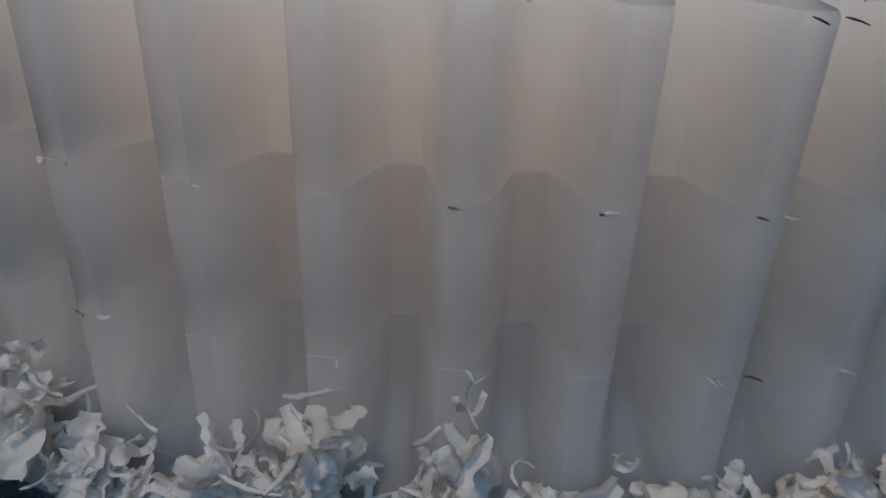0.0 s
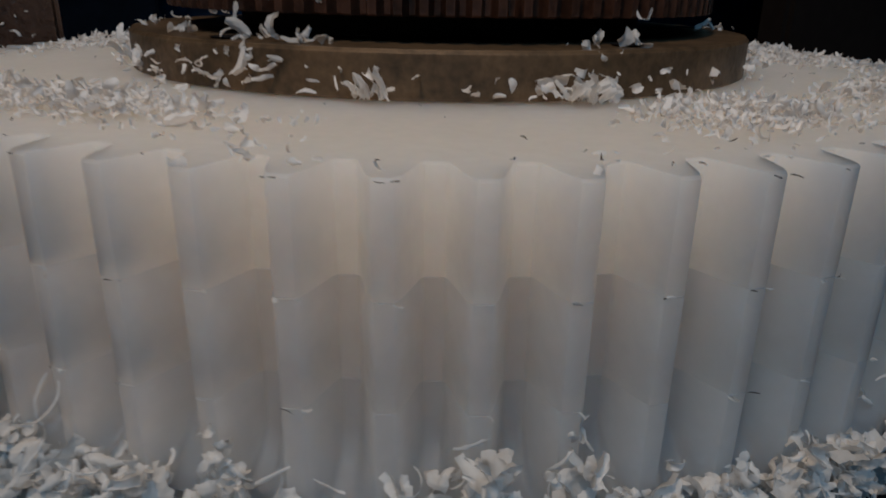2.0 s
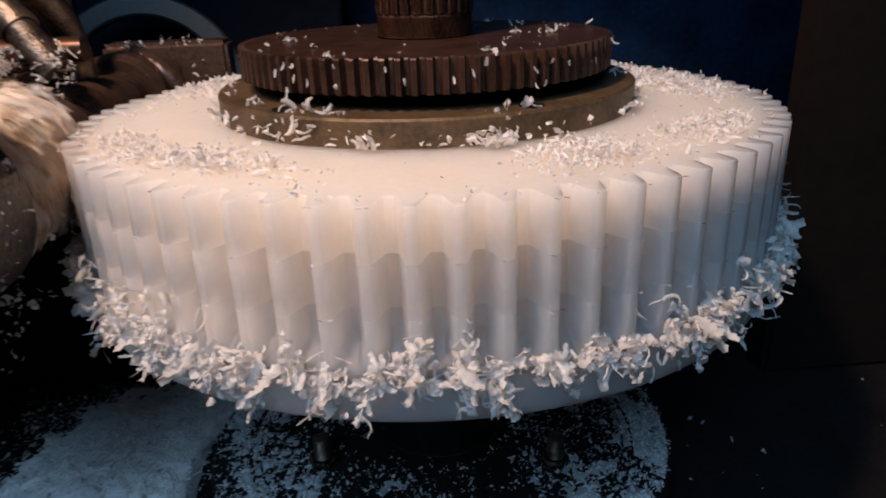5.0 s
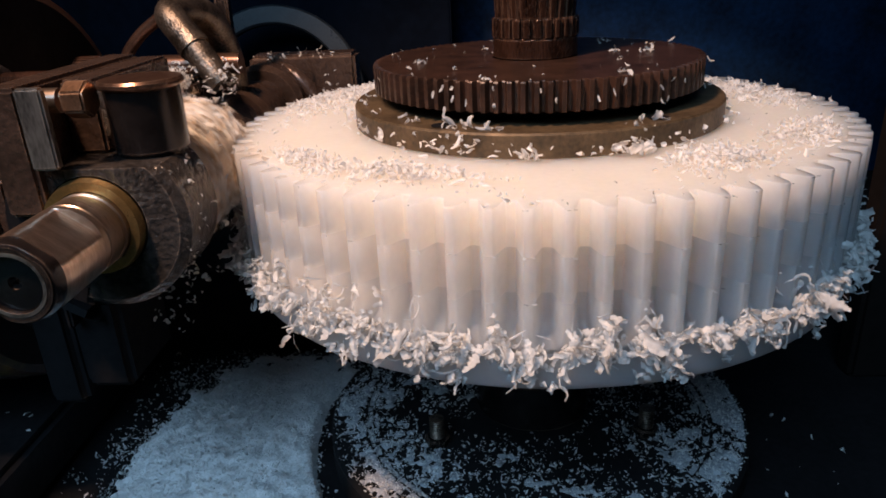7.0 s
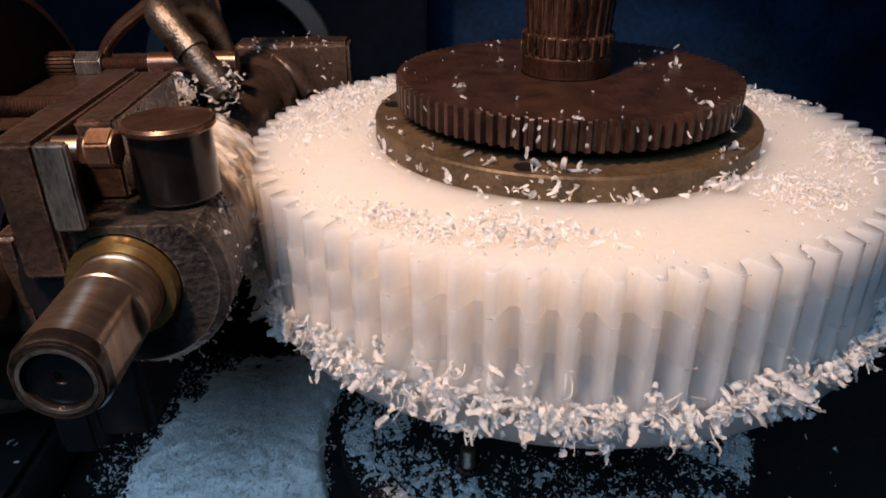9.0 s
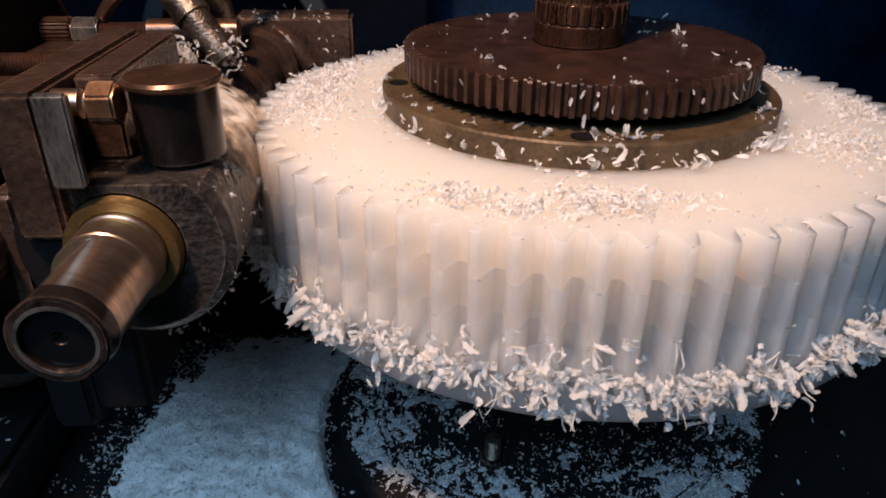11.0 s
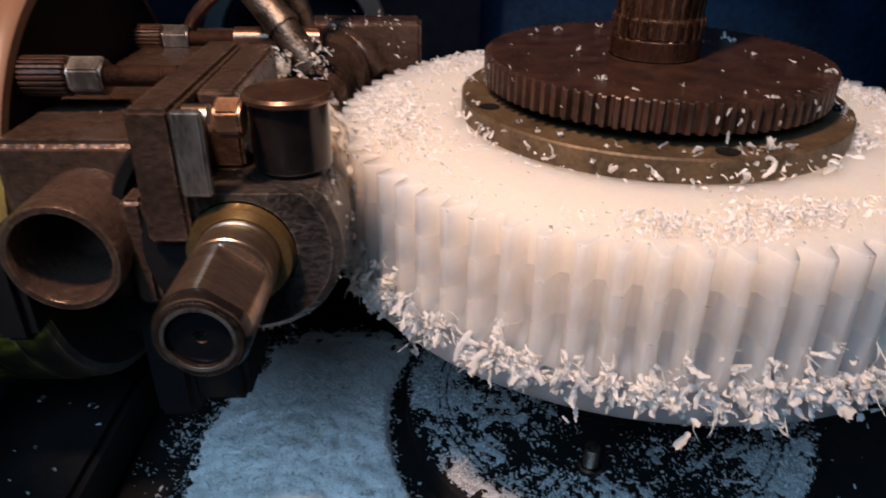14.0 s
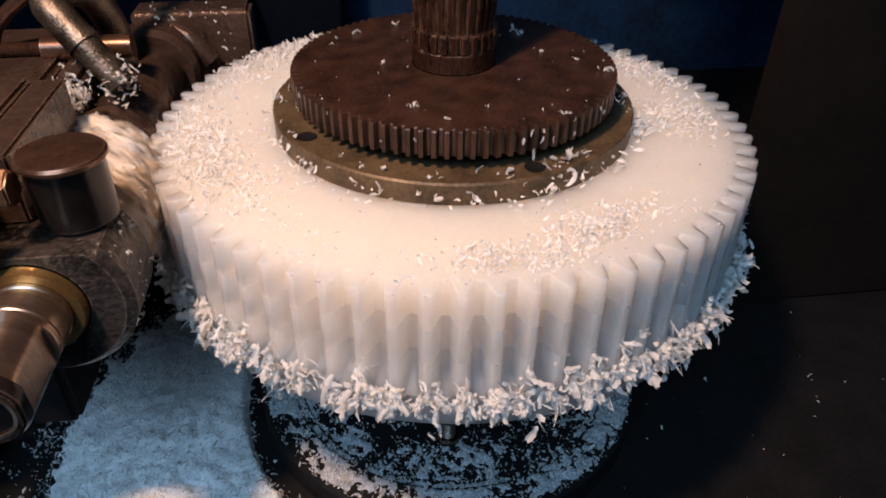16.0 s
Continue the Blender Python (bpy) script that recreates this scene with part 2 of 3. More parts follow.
def lathe(profile, m=Matrix(), n=64, closed=False):
    """Turns (radius, height) pairs round z, then places the body by m."""
    bm = bmesh.new()
    rings = []
    for r, h in profile:
        if r < 1e-6:
            rings.append([bm.verts.new(m @ Vector((0, 0, h)))])
        else:
            rings.append([bm.verts.new(m @ Vector((r * math.cos(2 * math.pi * k / n), r * math.sin(2 * math.pi * k / n), h))) for k in range(n)])
    pairs = list(zip(rings, rings[1:])) + ([(rings[-1], rings[0])] if closed else [])
    for a, b in pairs:
        for k in range(n):
            j = (k + 1) % n
            if len(a) == 1 and len(b) > 1:
                bm.faces.new((a[0], b[k], b[j]))
            elif len(b) == 1 and len(a) > 1:
                bm.faces.new((a[k], a[j], b[0]))
            elif len(a) > 1:
                bm.faces.new((a[k], a[j], b[j], b[k]))
    return bm


def hexagon(r, h0, h1, m, bevel=0.0008):
    bm = bmesh.new()
    loops = [[bm.verts.new(m @ Vector((r * math.cos(k * math.pi / 3), r * math.sin(k * math.pi / 3), h))) for k in range(6)] for h in (h0, h1)]
    bm.faces.new(loops[0])
    bm.faces.new(loops[1][::-1])
    for k in range(6):
        j = (k + 1) % 6
        bm.faces.new((loops[0][k], loops[0][j], loops[1][j], loops[1][k]))
    bmesh.ops.bevel(bm, geom=bm.edges[:], offset=bevel, segments=2, affect="EDGES")
    return bm


def thread(r, h0, h1, pitch, m, n=24, depth=0.0007):
    """A threaded rod: ridges along its length."""
    rows = max(4, int((h1 - h0) / pitch) * 2)
    prof = [(0, h0)] + [(r - depth * (k % 2), h0 + (h1 - h0) * k / rows) for k in range(rows + 1)] + [(0, h1)]
    return lathe(prof, m, n)


def tube(points, radius, n=16):
    """A bent pipe along a line of points, ends capped."""
    bm = bmesh.new()
    pts = [Vector(p) for p in points]
    rings = []
    side = Vector((0, 1, 0))
    for k, p in enumerate(pts):
        d = (pts[min(k + 1, len(pts) - 1)] - pts[max(k - 1, 0)]).normalized()
        side = (side - d * side.dot(d)).normalized()
        up = d.cross(side)
        rr = radius[k] if isinstance(radius, (list, tuple)) else radius
        rings.append([bm.verts.new(p + rr * (math.cos(2 * math.pi * j / n) * side + math.sin(2 * math.pi * j / n) * up)) for j in range(n)])
    for a, b in zip(rings, rings[1:]):
        for j in range(n):
            bm.faces.new((a[j], a[(j + 1) % n], b[(j + 1) % n], b[j]))
    bm.faces.new(rings[0][::-1])
    bm.faces.new(rings[-1])
    return bm


def arc(points, steps=8):
    """A smooth line through points (Catmull-Rom)."""
    p = [Vector(q) for q in points]
    p = [p[0] * 2 - p[1]] + p + [p[-1] * 2 - p[-2]]
    out = []
    for k in range(1, len(p) - 2):
        for s in range(steps):
            t = s / steps
            a, b, c, d = p[k - 1], p[k], p[k + 1], p[k + 2]
            out.append(0.5 * ((2 * b) + (c - a) * t + (2 * a - 5 * b + 4 * c - d) * t * t + (3 * b - a - 3 * c + d) * t ** 3))
    return out + [p[-2]]


def toothed(count, phase, shape, root, tip, levels, bore):
    """A toothed disc. shape: (place across the tooth in pitches, height 0..1); levels: (z, cut depth 0..1, inset)."""
    verts, faces = [], []
    outline = []
    for k in range(count):
        for q, h in shape:
            outline.append((phase + (k + q) * 2 * math.pi / count, h))
    n = len(outline)
    for z, cut, inset in levels:
        for a, h in outline:
            r = tip - (tip - root) * (1 - h) * cut - inset
            verts.append((r * math.cos(a), r * math.sin(a), z))
    for z in (levels[0][0], levels[-1][0]):
        for a, h in outline:
            verts.append((bore * math.cos(a), bore * math.sin(a), z))
    L = len(levels)
    for i in range(L - 1):
        for k in range(n):
            j = (k + 1) % n
            faces.append((i * n + k, (i + 1) * n + k, (i + 1) * n + j, i * n + j))
    for k in range(n):
        j = (k + 1) % n
        faces.append((k, j, L * n + j, L * n + k))
        faces.append(((L - 1) * n + j, (L - 1) * n + k, (L + 1) * n + k, (L + 1) * n + j))
        faces.append((L * n + k, L * n + j, (L + 1) * n + j, (L + 1) * n + k))
    return verts, faces


def sharp(ob, angle=35):
    ob.data.shade_smooth()
    ob.data.set_sharp_from_angle(angle=radians(angle))
    return ob


class Chips:
    """Gathers curled ribbons of swarf in one mesh."""

    def __init__(self, seed):
        self.v, self.f, self.rng = [], [], random.Random(seed)

    def curl(self, place, direction, normal, length, width, bend, twist=0.0, steps=4):
        """One petal-like shaving: a ribbon hollow across, that bends and twists along."""
        p, d, n = Vector(place), Vector(direction).normalized(), Vector(normal)
        n = (n - d * n.dot(d))
        n = n.normalized() if n.length > 1e-4 else d.orthogonal().normalized()
        r = self.rng
        base, hollow = len(self.v), r.uniform(-1.3, 1.3)
        rim = [r.uniform(0.6, 1.2), r.uniform(0.6, 1.2)]
        for k in range(steps + 1):
            s = d.cross(n)
            w = width * (0.3 + 0.75 * math.sqrt(math.sin(math.pi * (0.05 + 0.9 * k / steps)))) * r.uniform(0.8, 1.15)
            rim = [0.6 * e + 0.4 * r.uniform(0.35, 1.4) for e in rim]
            for q in (-0.5, -0.17, 0.17, 0.5):
                edge = rim[q > 0] if abs(q) > 0.3 else 1.0
                self.v.append(tuple(p + s * (w * q * edge) + n * (w * (hollow * (q * q * 4 - 0.3) * 0.5 + r.gauss(0, 0.11)))))
            p = p + d * (length / steps)
            turn = Matrix.Rotation(bend / steps * r.uniform(0.4, 1.6), 3, s) @ Matrix.Rotation(twist / steps * r.uniform(0, 2), 3, d) @ Matrix.Rotation(r.gauss(0, 0.12), 3, n)
            d, n = (turn @ d).normalized(), (turn @ n).normalized()
        for k in range(steps):
            for q in range(3):
                a = base + 4 * k + q
                self.f.append((a, a + 1, a + 5, a + 4))

    def any(self, place, size, flat=0.3):
        """A flake thrown down anyhow; flat: how far it may stand up."""
        r = self.rng
        a = r.uniform(0, 2 * math.pi)
        d = Vector((math.cos(a), math.sin(a), r.uniform(-0.2, 1) * flat))
        n = Vector((r.gauss(0, 1) * flat, r.gauss(0, 1) * flat, 1))
        size *= r.uniform(0.45, 1.25)
        self.curl(place, d, n, size * r.uniform(0.7, 1.8), size * r.uniform(0.25, 0.8), r.uniform(-3.4, 3.4), r.uniform(-1.5, 1.5), 4)

    def done(self, name, material, label, category="swarf"):
        ob = raw(name, self.v, self.f, material)
        return tagged(ob, label, category, "", "stuff")


def ring_point(r, degrees, z):
    return Vector((r * math.cos(radians(degrees)), r * math.sin(radians(degrees)), z))


# ---------------------------------------------------------------- the setting


def setting():
    def slab(name, b, material, label, category):
        ob = part(name, b, material, None, "", 0)
        return tagged(ob, label, category, "", "structure")
    slab("bed", box(-1.2, 1.2, -1.0, 0.9, -0.26, -0.196, 0), BED_AND_SHADE, "oily black machine bed strewn with white swarf", "machine bed")
    slab("wall_back", box(-1.2, 1.2, 0.52, 0.56, -0.196, 1.2, 0), WALL, "dark blue painted sheet wall behind the gear", "wall")
    slab("wall_back_panel", box(-1.2, -0.055, 0.413, 0.45, -0.1955, 1.2, 0.002), PANEL, "dark slate painted panel of the machine column", "wall")
    slab("wall_column", box(0.212, 0.60, 0.05, 0.07, -0.196, 1.2, 0.003), COLUMN, "very dark brown painted machine column", "column")
    slab("column_base", box(-0.48, -0.277, -0.26, 0.30, -0.195, -0.160, 0.004), BED_AND_SHADE, "black oily base below the swivel disc", "machine base")
    slab("machine_flank", box(-0.55, -0.335, -0.45, -0.073, -0.1955, -0.112, 0.003), PAINT, "scuffed yellow-green painted flank of the machine", "machine flank")
    slab("tray_step", box(-0.42, -0.135, 0.105, 0.33, -0.195, -0.13, 0.003), BED_AND_SHADE, "black step at the back of the swarf tray", "machine bed")
    slab("floor", box(-3, 3, -3, 3, -1.1, -1.05, 0), PLASTER, "dark grey workshop floor", "floor")
    slab("ceiling", box(-3, 3, -3, 3, 2.2, 2.25, 0), PLASTER, "grey workshop ceiling", "ceiling")
    slab("wall_north", box(-3, 3, 3, 3.1, -1.05, 2.2, 0), PLASTER, "grey plaster workshop wall", "wall")
    slab("wall_south", box(-3, 3, -3.1, -3, -1.05, 2.2, 0), PLASTER, "grey plaster workshop wall", "wall")
    slab("wall_west", box(-3.1, -3, -3, 3, -1.05, 2.2, 0), PLASTER, "grey plaster workshop wall", "wall")
    slab("wall_east", box(3, 3.1, -3, 3, -1.05, 2.2, 0), PLASTER, "grey plaster workshop wall", "wall")


setting()

# ---------------------------------------------------------------- the gear stack on its table
TEETH, PHASE = 72, radians(-90.2)
FLANK = [(-0.43, 0.0), (-0.38, 0.015), (-0.34, 0.09), (-0.29, 0.30), (-0.235, 0.56), (-0.175, 0.82), (-0.118, 0.985), (-0.10, 1.0),
         (0.10, 1.0), (0.118, 0.985), (0.175, 0.82), (0.235, 0.56), (0.29, 0.30), (0.34, 0.09), (0.38, 0.015), (0.43, 0.0)]
ROOT, TIP = 0.1408, 0.150
SEAMS = (-0.0167, -0.0336)
STACK = []     # all that turns with the table


def blanks():
    """Three blanks clamped face on face; hairline grooves mark where they meet, the third is not yet cut through."""
    levels = [(0.0, 1, 0.0004), (-0.0004, 1, 0)]
    for z in SEAMS:
        levels += [(z + 0.00012, 1, 0), (z, 1, 0.00012), (z - 0.00005, 1, 0.00012), (z - 0.00017, 1, 0)]
    for k in range(9):
        levels.append((-0.0404 - k / 8 * 0.0105, 1 - (k / 8) ** 2, 0))
    levels += [(-0.0524, 0, 0), (-0.0526, 0, 0.0003)]
    v, f = toothed(TEETH, PHASE, FLANK, ROOT, TIP, levels, 0.03)
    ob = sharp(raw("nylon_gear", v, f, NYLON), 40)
    ob.data.materials.append(NYLON_SHADE)
    ob.data.materials.append(NYLON_SHADE_LOW)
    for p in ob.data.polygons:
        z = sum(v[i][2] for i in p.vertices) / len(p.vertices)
        # lower blanks get the darker copies, a painted step of shade per seam
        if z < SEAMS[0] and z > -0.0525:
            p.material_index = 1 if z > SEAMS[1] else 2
    STACK.append(tagged(ob, "thick stacked cream nylon gear, shade painted on its lower blanks, freshly cut teeth", "gear"))


blanks()
# the disc takes the lowest painted shade too
disc = part("backing_disc", lathe([(0.03, -0.0528), (0.1493, -0.0528), (0.1498, -0.0533), (0.1498, -0.0665), (0.149, -0.0675), (0.03, -0.0675)], n=180, closed=True), NYLON_SHADE_LOW)
STACK.append(tagged(disc, "plain nylon backing disc under the gear stack, in the shaded grey", "disc"))

# steel clamp flange with holes near its rim
flange = thing("clamp_flange", Matrix(), "oily olive-brown steel clamp flange lying on the nylon", "flange")
part("flange_disc", lathe([(0.021, 0.0102), (0.0865, 0.0102), (0.0898, 0.0102), (0.0906, 0.0094), (0.0906, 0.0002), (0.021, 0.0002)], n=160, closed=True), FLANGE, flange)
for a in (-57, -122, 10, 90, 160):
    # each hole is a flat disc, its inner shade painted black
    part("bolt_hole", lathe([(0, 0.0104), (0.0042, 0.0104), (0.0046, 0.0106), (0, 0.0106)][:3], Matrix.Translation(ring_point(0.083, a, 0)), 20), BED_AND_SHADE, flange, "bolt hole drawn as a flat dark disc")
STACK.append(flange)

# a steel change gear used as a weight on the flange
BT = [(-0.38, 0.0), (-0.3, 0.25), (-0.17, 0.95), (0.17, 0.95), (0.3, 0.25), (0.38, 0.0)]
change = thing("change_gear", Matrix(), "dark brown oily steel change gear with fine teeth", "gear")
v, f = toothed(92, 0.0, BT, 0.0774, 0.0803, [(0.0285, 1, 0.0004), (0.0279, 1, 0), (0.0162, 1, 0), (0.0158, 1, 0.0004)], 0.021)
sharp(raw("gear_body", v, f, RUST, change), 30)
part("spacer", lathe([(0.021, 0.0157), (0.06, 0.0157), (0.06, 0.0103), (0.021, 0.0103)], n=64, closed=True), BED_AND_SHADE, change, "black spacer ring under the gear")
STACK.append(change)

# the splined work arbor
arbor = thing("work_arbor", Matrix(), "greasy brown splined steel work arbor standing in the gear", "shaft")
part("collar", lathe([(0.0, 0.0287), (0.0203, 0.0287), (0.0207, 0.0291), (0.0207, 0.0374), (0.0201, 0.038), (0, 0.038)], n=64), SHAFT, arbor)
SP = [(-0.36, 0.0), (-0.28, 0.9), (-0.2, 1.0), (0.2, 1.0), (0.28, 0.9), (0.36, 0.0)]
v, f = toothed(26, 0.1, SP, 0.0192, 0.0212, [(0.047, 1, 0.0006), (0.0464, 1, 0), (0.0388, 1, 0), (0.038, 1, 0.0006)], 0.004)
sharp(raw("serrated_ring", v, f, SHAFT, arbor), 30)
v, f = toothed(26, 0.0, SP, 0.0186, 0.0204, [(0.42, 1, 0), (0.062, 1, 0), (0.055, 0.5, 0.0004), (0.047, 0.15, 0.001)], 0.004)
sharp(raw("splined_shaft", v, f, SHAFT, arbor), 30)
part("lower_shaft", lathe([(0, -0.0677), (0.024, -0.0677), (0.024, -0.14), (0.034, -0.145), (0.034, -0.172), (0, -0.172)], n=64), BLACK, arbor, "black lower shaft under the stack")
STACK.append(arbor)

# the rotary table
table = thing("rotary_table", Matrix(), "black oily round machine table with scattered swarf", "table")
part("table_disc", lathe([(0, -0.1765), (0.097, -0.1765), (0.0975, -0.1785), (0.1005, -0.1785), (0.101, -0.1765), (0.1195, -0.1765), (0.1215, -0.1785), (0.1215, -0.195), (0, -0.195)], n=128), BED_AND_SHADE, table)
for a in (-146.5, -26.5, 93.5):
    p = ring_point(0.0674, a, 0)
    stud = part("stud", thread(0.0042, -0.1765, -0.160, 0.0012, Matrix.Translation(p), 16), PIPE, table, "threaded steel stud")
    part("stud_nut", hexagon(0.0075, -0.1764, -0.1715, Matrix.Translation(p)), BLACK, stud)
STACK.append(table)

# ---------------------------------------------------------------- the hob, its arbor and bearing
AX, AZ = -0.171, -0.011
LIE = Matrix.Translation((AX, 0, AZ)) @ Matrix.Rotation(radians(90), 4, "X")      # local z runs towards the arbor's end
SPIN = []


def hob():
    m = Matrix.Rotation(radians(90), 4, "X")
    h = thing("hob_arbor", Matrix.Translation((AX, 0, AZ)), "worn bronze-toned steel hob arbor with two flats", "arbor")
    bm = bmesh.new()
    n = 64
    rows = [(0.0135, 0.05), (0.0135, 0.1225), (0.0142, 0.1226), (0.0142, 0.128), (0.0136, 0.1285), (0.0136, 0.1310), (0.0141, 0.1312), (0.0141, 0.1395),
            (0.0137, 0.14), (0.0137, 0.1405), (0.0141, 0.141), (0.0141, 0.1435)]
    flat = [(0.0141, 0.1437), (0.0141, 0.1675), (0.0141, 0.1690), (0.0141, 0.1712), (0.0132, 0.1735), (0.0118, 0.1742), (0.0098, 0.1742), (0.0094, 0.1722), (0.0025, 0.1720), (0.0012, 0.1695)]
    rings = []
    for i, (r, hh) in enumerate(rows + flat):
        ring = []
        for k in range(n):
            a = 2 * math.pi * k / n
            x, y = r * math.cos(a), r * math.sin(a)
            if i >= len(rows):
                lim = 0.0112 if hh < 0.168 else 0.0128
                y = max(-lim, min(lim, y))
            ring.append(bm.verts.new(m @ Vector((x, y, hh))))
        rings.append(ring)
    for a, b in zip(rings, rings[1:]):
        for k in range(n):
            bm.faces.new((a[k], a[(k + 1) % n], b[(k + 1) % n], b[k]))
    bm.faces.new(rings[-1])
    nose = part("arbor_nose", bm, STEEL, h)
    nose.data.materials.append(BLACK)      # the end collar is blackened
    for p in nose.data.polygons:
        if p.center.y < -0.1692:
            p.material_index = 1
    bm = lathe([(0.0110, 0.1743), (0.0126, 0.1743), (0.0126, 0.17445), (0.0110, 0.17445)], m, 48, True)
    for v in bm.verts:
        v.co.z = max(-0.0118, min(0.0118, v.co.z))
    part("end_face", bm, BLACK, nose, "dark oily end face")
    part("end_ring", lathe([(0.0097, 0.1743), (0.0108, 0.1743), (0.0108, 0.1746), (0.0097, 0.1746)], m, 48, True), BRIGHT, nose, "bright ring round the centre disc")
    part("end_disc", lathe([(0.0022, 0.1724), (0.0093, 0.1724), (0.0093, 0.1727), (0.0022, 0.1727)], m, 48, True), CENTRE, nose, "dark centre disc with a centre hole")
    part("rear_arbor", lathe([(0.0135, 0.05), (0.0135, -0.12)], m, 48), STEEL, h)
    part("spacer_collar", lathe([(0.0135, 0.087), (0.02, 0.087), (0.02, 0.085), (0.0135, 0.085)], m, 48, True), STEEL, h)
    part("rear_collar", lathe([(0.0135, 0.0205), (0.019, 0.0205), (0.022, 0.014), (0.0195, 0.009), (0.022, 0.004), (0.0195, -0.001), (0.021, -0.006), (0.0185, -0.010), (0.017, -0.02), (0.019, -0.03), (0.017, -0.04), (0.019, -0.045), (0.017, -0.05), (0.019, -0.055), (0.017, -0.06), (0.019, -0.065), (0.019, -0.095), (0.0135, -0.095)], m, 48, True), CAST, h)
    # toothed cutter
    v, f = toothed(10, 0.0, [(-0.45, 0), (-0.3, 0.1), (-0.25, 0.9), (0.25, 1.0), (0.3, 0.2), (0.42, 0)], 0.022, 0.0272, [(0.084, 1, 0.002), (0.08, 1, 0), (0.026, 1, 0), (0.022, 1, 0.002)], 0.0138)
    me = raw("hob_cutter", [tuple(m @ Vector(q)) for q in v], f, BLACK, h)
    sharp(me, 30)
    tagged(me, "dark toothed hob cutter matted with swarf")
    SPIN.append(h)


hob()


def head():
    """The hob head: bearing housing, its oil cap, clamp plate, screws, rear bearing block and swivel disc."""
    house = thing("bearing_housing", Matrix(), "oily grey cast-iron bearing housing round the hob arbor", "bearing housing")
    bm = lathe([(0.0165, 0.118), (0.019, 0.122), (0.031, 0.122), (0.0345, 0.1185), (0.0345, 0.091), (0.032, 0.088), (0.0165, 0.088)], LIE, 72, True)
    for v in bm.verts:
        v.co.z = min(v.co.z, 0.0105)
    part("housing_body", bm, GREY, house)
    part("brass_ring", lathe([(0.0145, 0.1225), (0.0145, 0.1262), (0.0178, 0.1262), (0.0185, 0.1225)], LIE, 64, True), BRASS, house, "brass bush ring round the arbor")
    cap = thing("oil_cap", Matrix.Translation((-0.155, -0.098, 0.0)), "dark brown turned steel oil cap with a flanged lid", "cap")
    part("cap_body", lathe([(0, 0.0106), (0.0122, 0.0106), (0.0138, 0.0125), (0.0138, 0.0355), (0, 0.0355)], n=56), BLACK, cap)
    part("cap_lid", lathe([(0, 0.0358), (0.0148, 0.0358), (0.0156, 0.0366), (0.0156, 0.0378), (0.0148, 0.0388), (0.006, 0.0396), (0, 0.0397)], n=56), LID, cap)
    plate = thing("clamp_plate", Matrix(), "bright scratched steel clamp plate hanging from its bolt", "plate")
    part("plate_strip", box(-0.1855, -0.176, -0.1285, -0.1245, 0.012, 0.0405, 0.0008), BRIGHT, plate)
    hx = Matrix.Translation((-0.1755, -0.114, 0.034)) @ Matrix.Rotation(radians(90), 4, "Y")
    bolt = thing("hex_bolt", Matrix(), "copper-toned hexagon bolt head beside the clamp plate", "bolt")
    part("bolt_head", hexagon(0.0070, 0.0005, 0.0090, hx), COPPER, bolt)
    part("bolt_shank", lathe([(0, -0.014), (0.0045, -0.014), (0.0045, -0.002), (0, -0.002)], hx, 24), STEEL, bolt)
    body = thing("hob_saddle", Matrix(), "oily brown cast-iron hob saddle with a bored boss", "machine saddle")
    part("saddle_body", box(-0.262, -0.2003, -0.100, 0.10, -0.045, 0.0205, 0.003, 3), CAST, body)
    # shade under the saddle, put into the foot's black
    part("saddle_foot", box(-0.258, -0.2005, -0.062, 0.098, -0.088, -0.0452, 0.003), BED_AND_SHADE, body, "foot of the saddle, painted black for the shade below")
    part("saddle_arm", box(-0.2005, -0.1858, -0.1265, -0.03, -0.006, 0.0405, 0.0015), CAST, body)
    part("arm_cheek", box(-0.1856, -0.1722, -0.100, -0.03, 0.0108, 0.039, 0.0012), CAST, body)
    part("saddle_back", box(-0.2, -0.1845, -0.0298, 0.07, -0.04, 0.0195, 0.003), CAST, body)
    part("boss_web", box(-0.2110, -0.2025, -0.121, -0.0998, -0.034, 0.0075, 0.002, 3), CAST, body)
    part("lower_bracket", box(-0.222, -0.2045, -0.105, -0.06, -0.102, -0.0345, 0.003, 3), BED_AND_SHADE, body, "black lower bracket of the saddle")
    part("bracket_foot", box(-0.2043, -0.182, -0.104, -0.061, -0.094, -0.05, 0.003, 3), BED_AND_SHADE, body, "black foot of the bracket")
    # recess wall and rim carry the shade inside as black
    part("recess_wall", box(-0.2003, -0.1975, -0.112, -0.03, -0.060, -0.0065, 0.001), BED_AND_SHADE, body)
    # lug added in the lamp's path to keep its patch off the bed
    part("boss_lug", box(-0.2618, -0.2475, -0.128, -0.0995, -0.046, -0.006, 0.003), BED_AND_SHADE, body, "black greasy lug beside the boss, placed to block the lamp")
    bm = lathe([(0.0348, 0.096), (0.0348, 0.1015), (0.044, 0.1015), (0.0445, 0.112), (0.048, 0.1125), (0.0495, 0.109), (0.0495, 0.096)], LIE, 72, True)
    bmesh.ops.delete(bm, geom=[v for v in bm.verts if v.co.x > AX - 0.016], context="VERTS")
    # flat black half ring laid on the housing face as the recess's shade
    shade_ring = lathe([(0.0188, 0.1222), (0.0338, 0.1218), (0.0338, 0.1224), (0.0188, 0.1226)], LIE, 72, True)
    bmesh.ops.delete(shade_ring, geom=[v for v in shade_ring.verts if v.co.x > AX - 0.006 or v.co.z > 0.008], context="VERTS")
    part("recess_shade", shade_ring, BED_AND_SHADE, body, "black half ring painted as the shade in the recess")
    part("recess_rim", bm, BED_AND_SHADE, body, "recess round the bearing, its shade painted black")
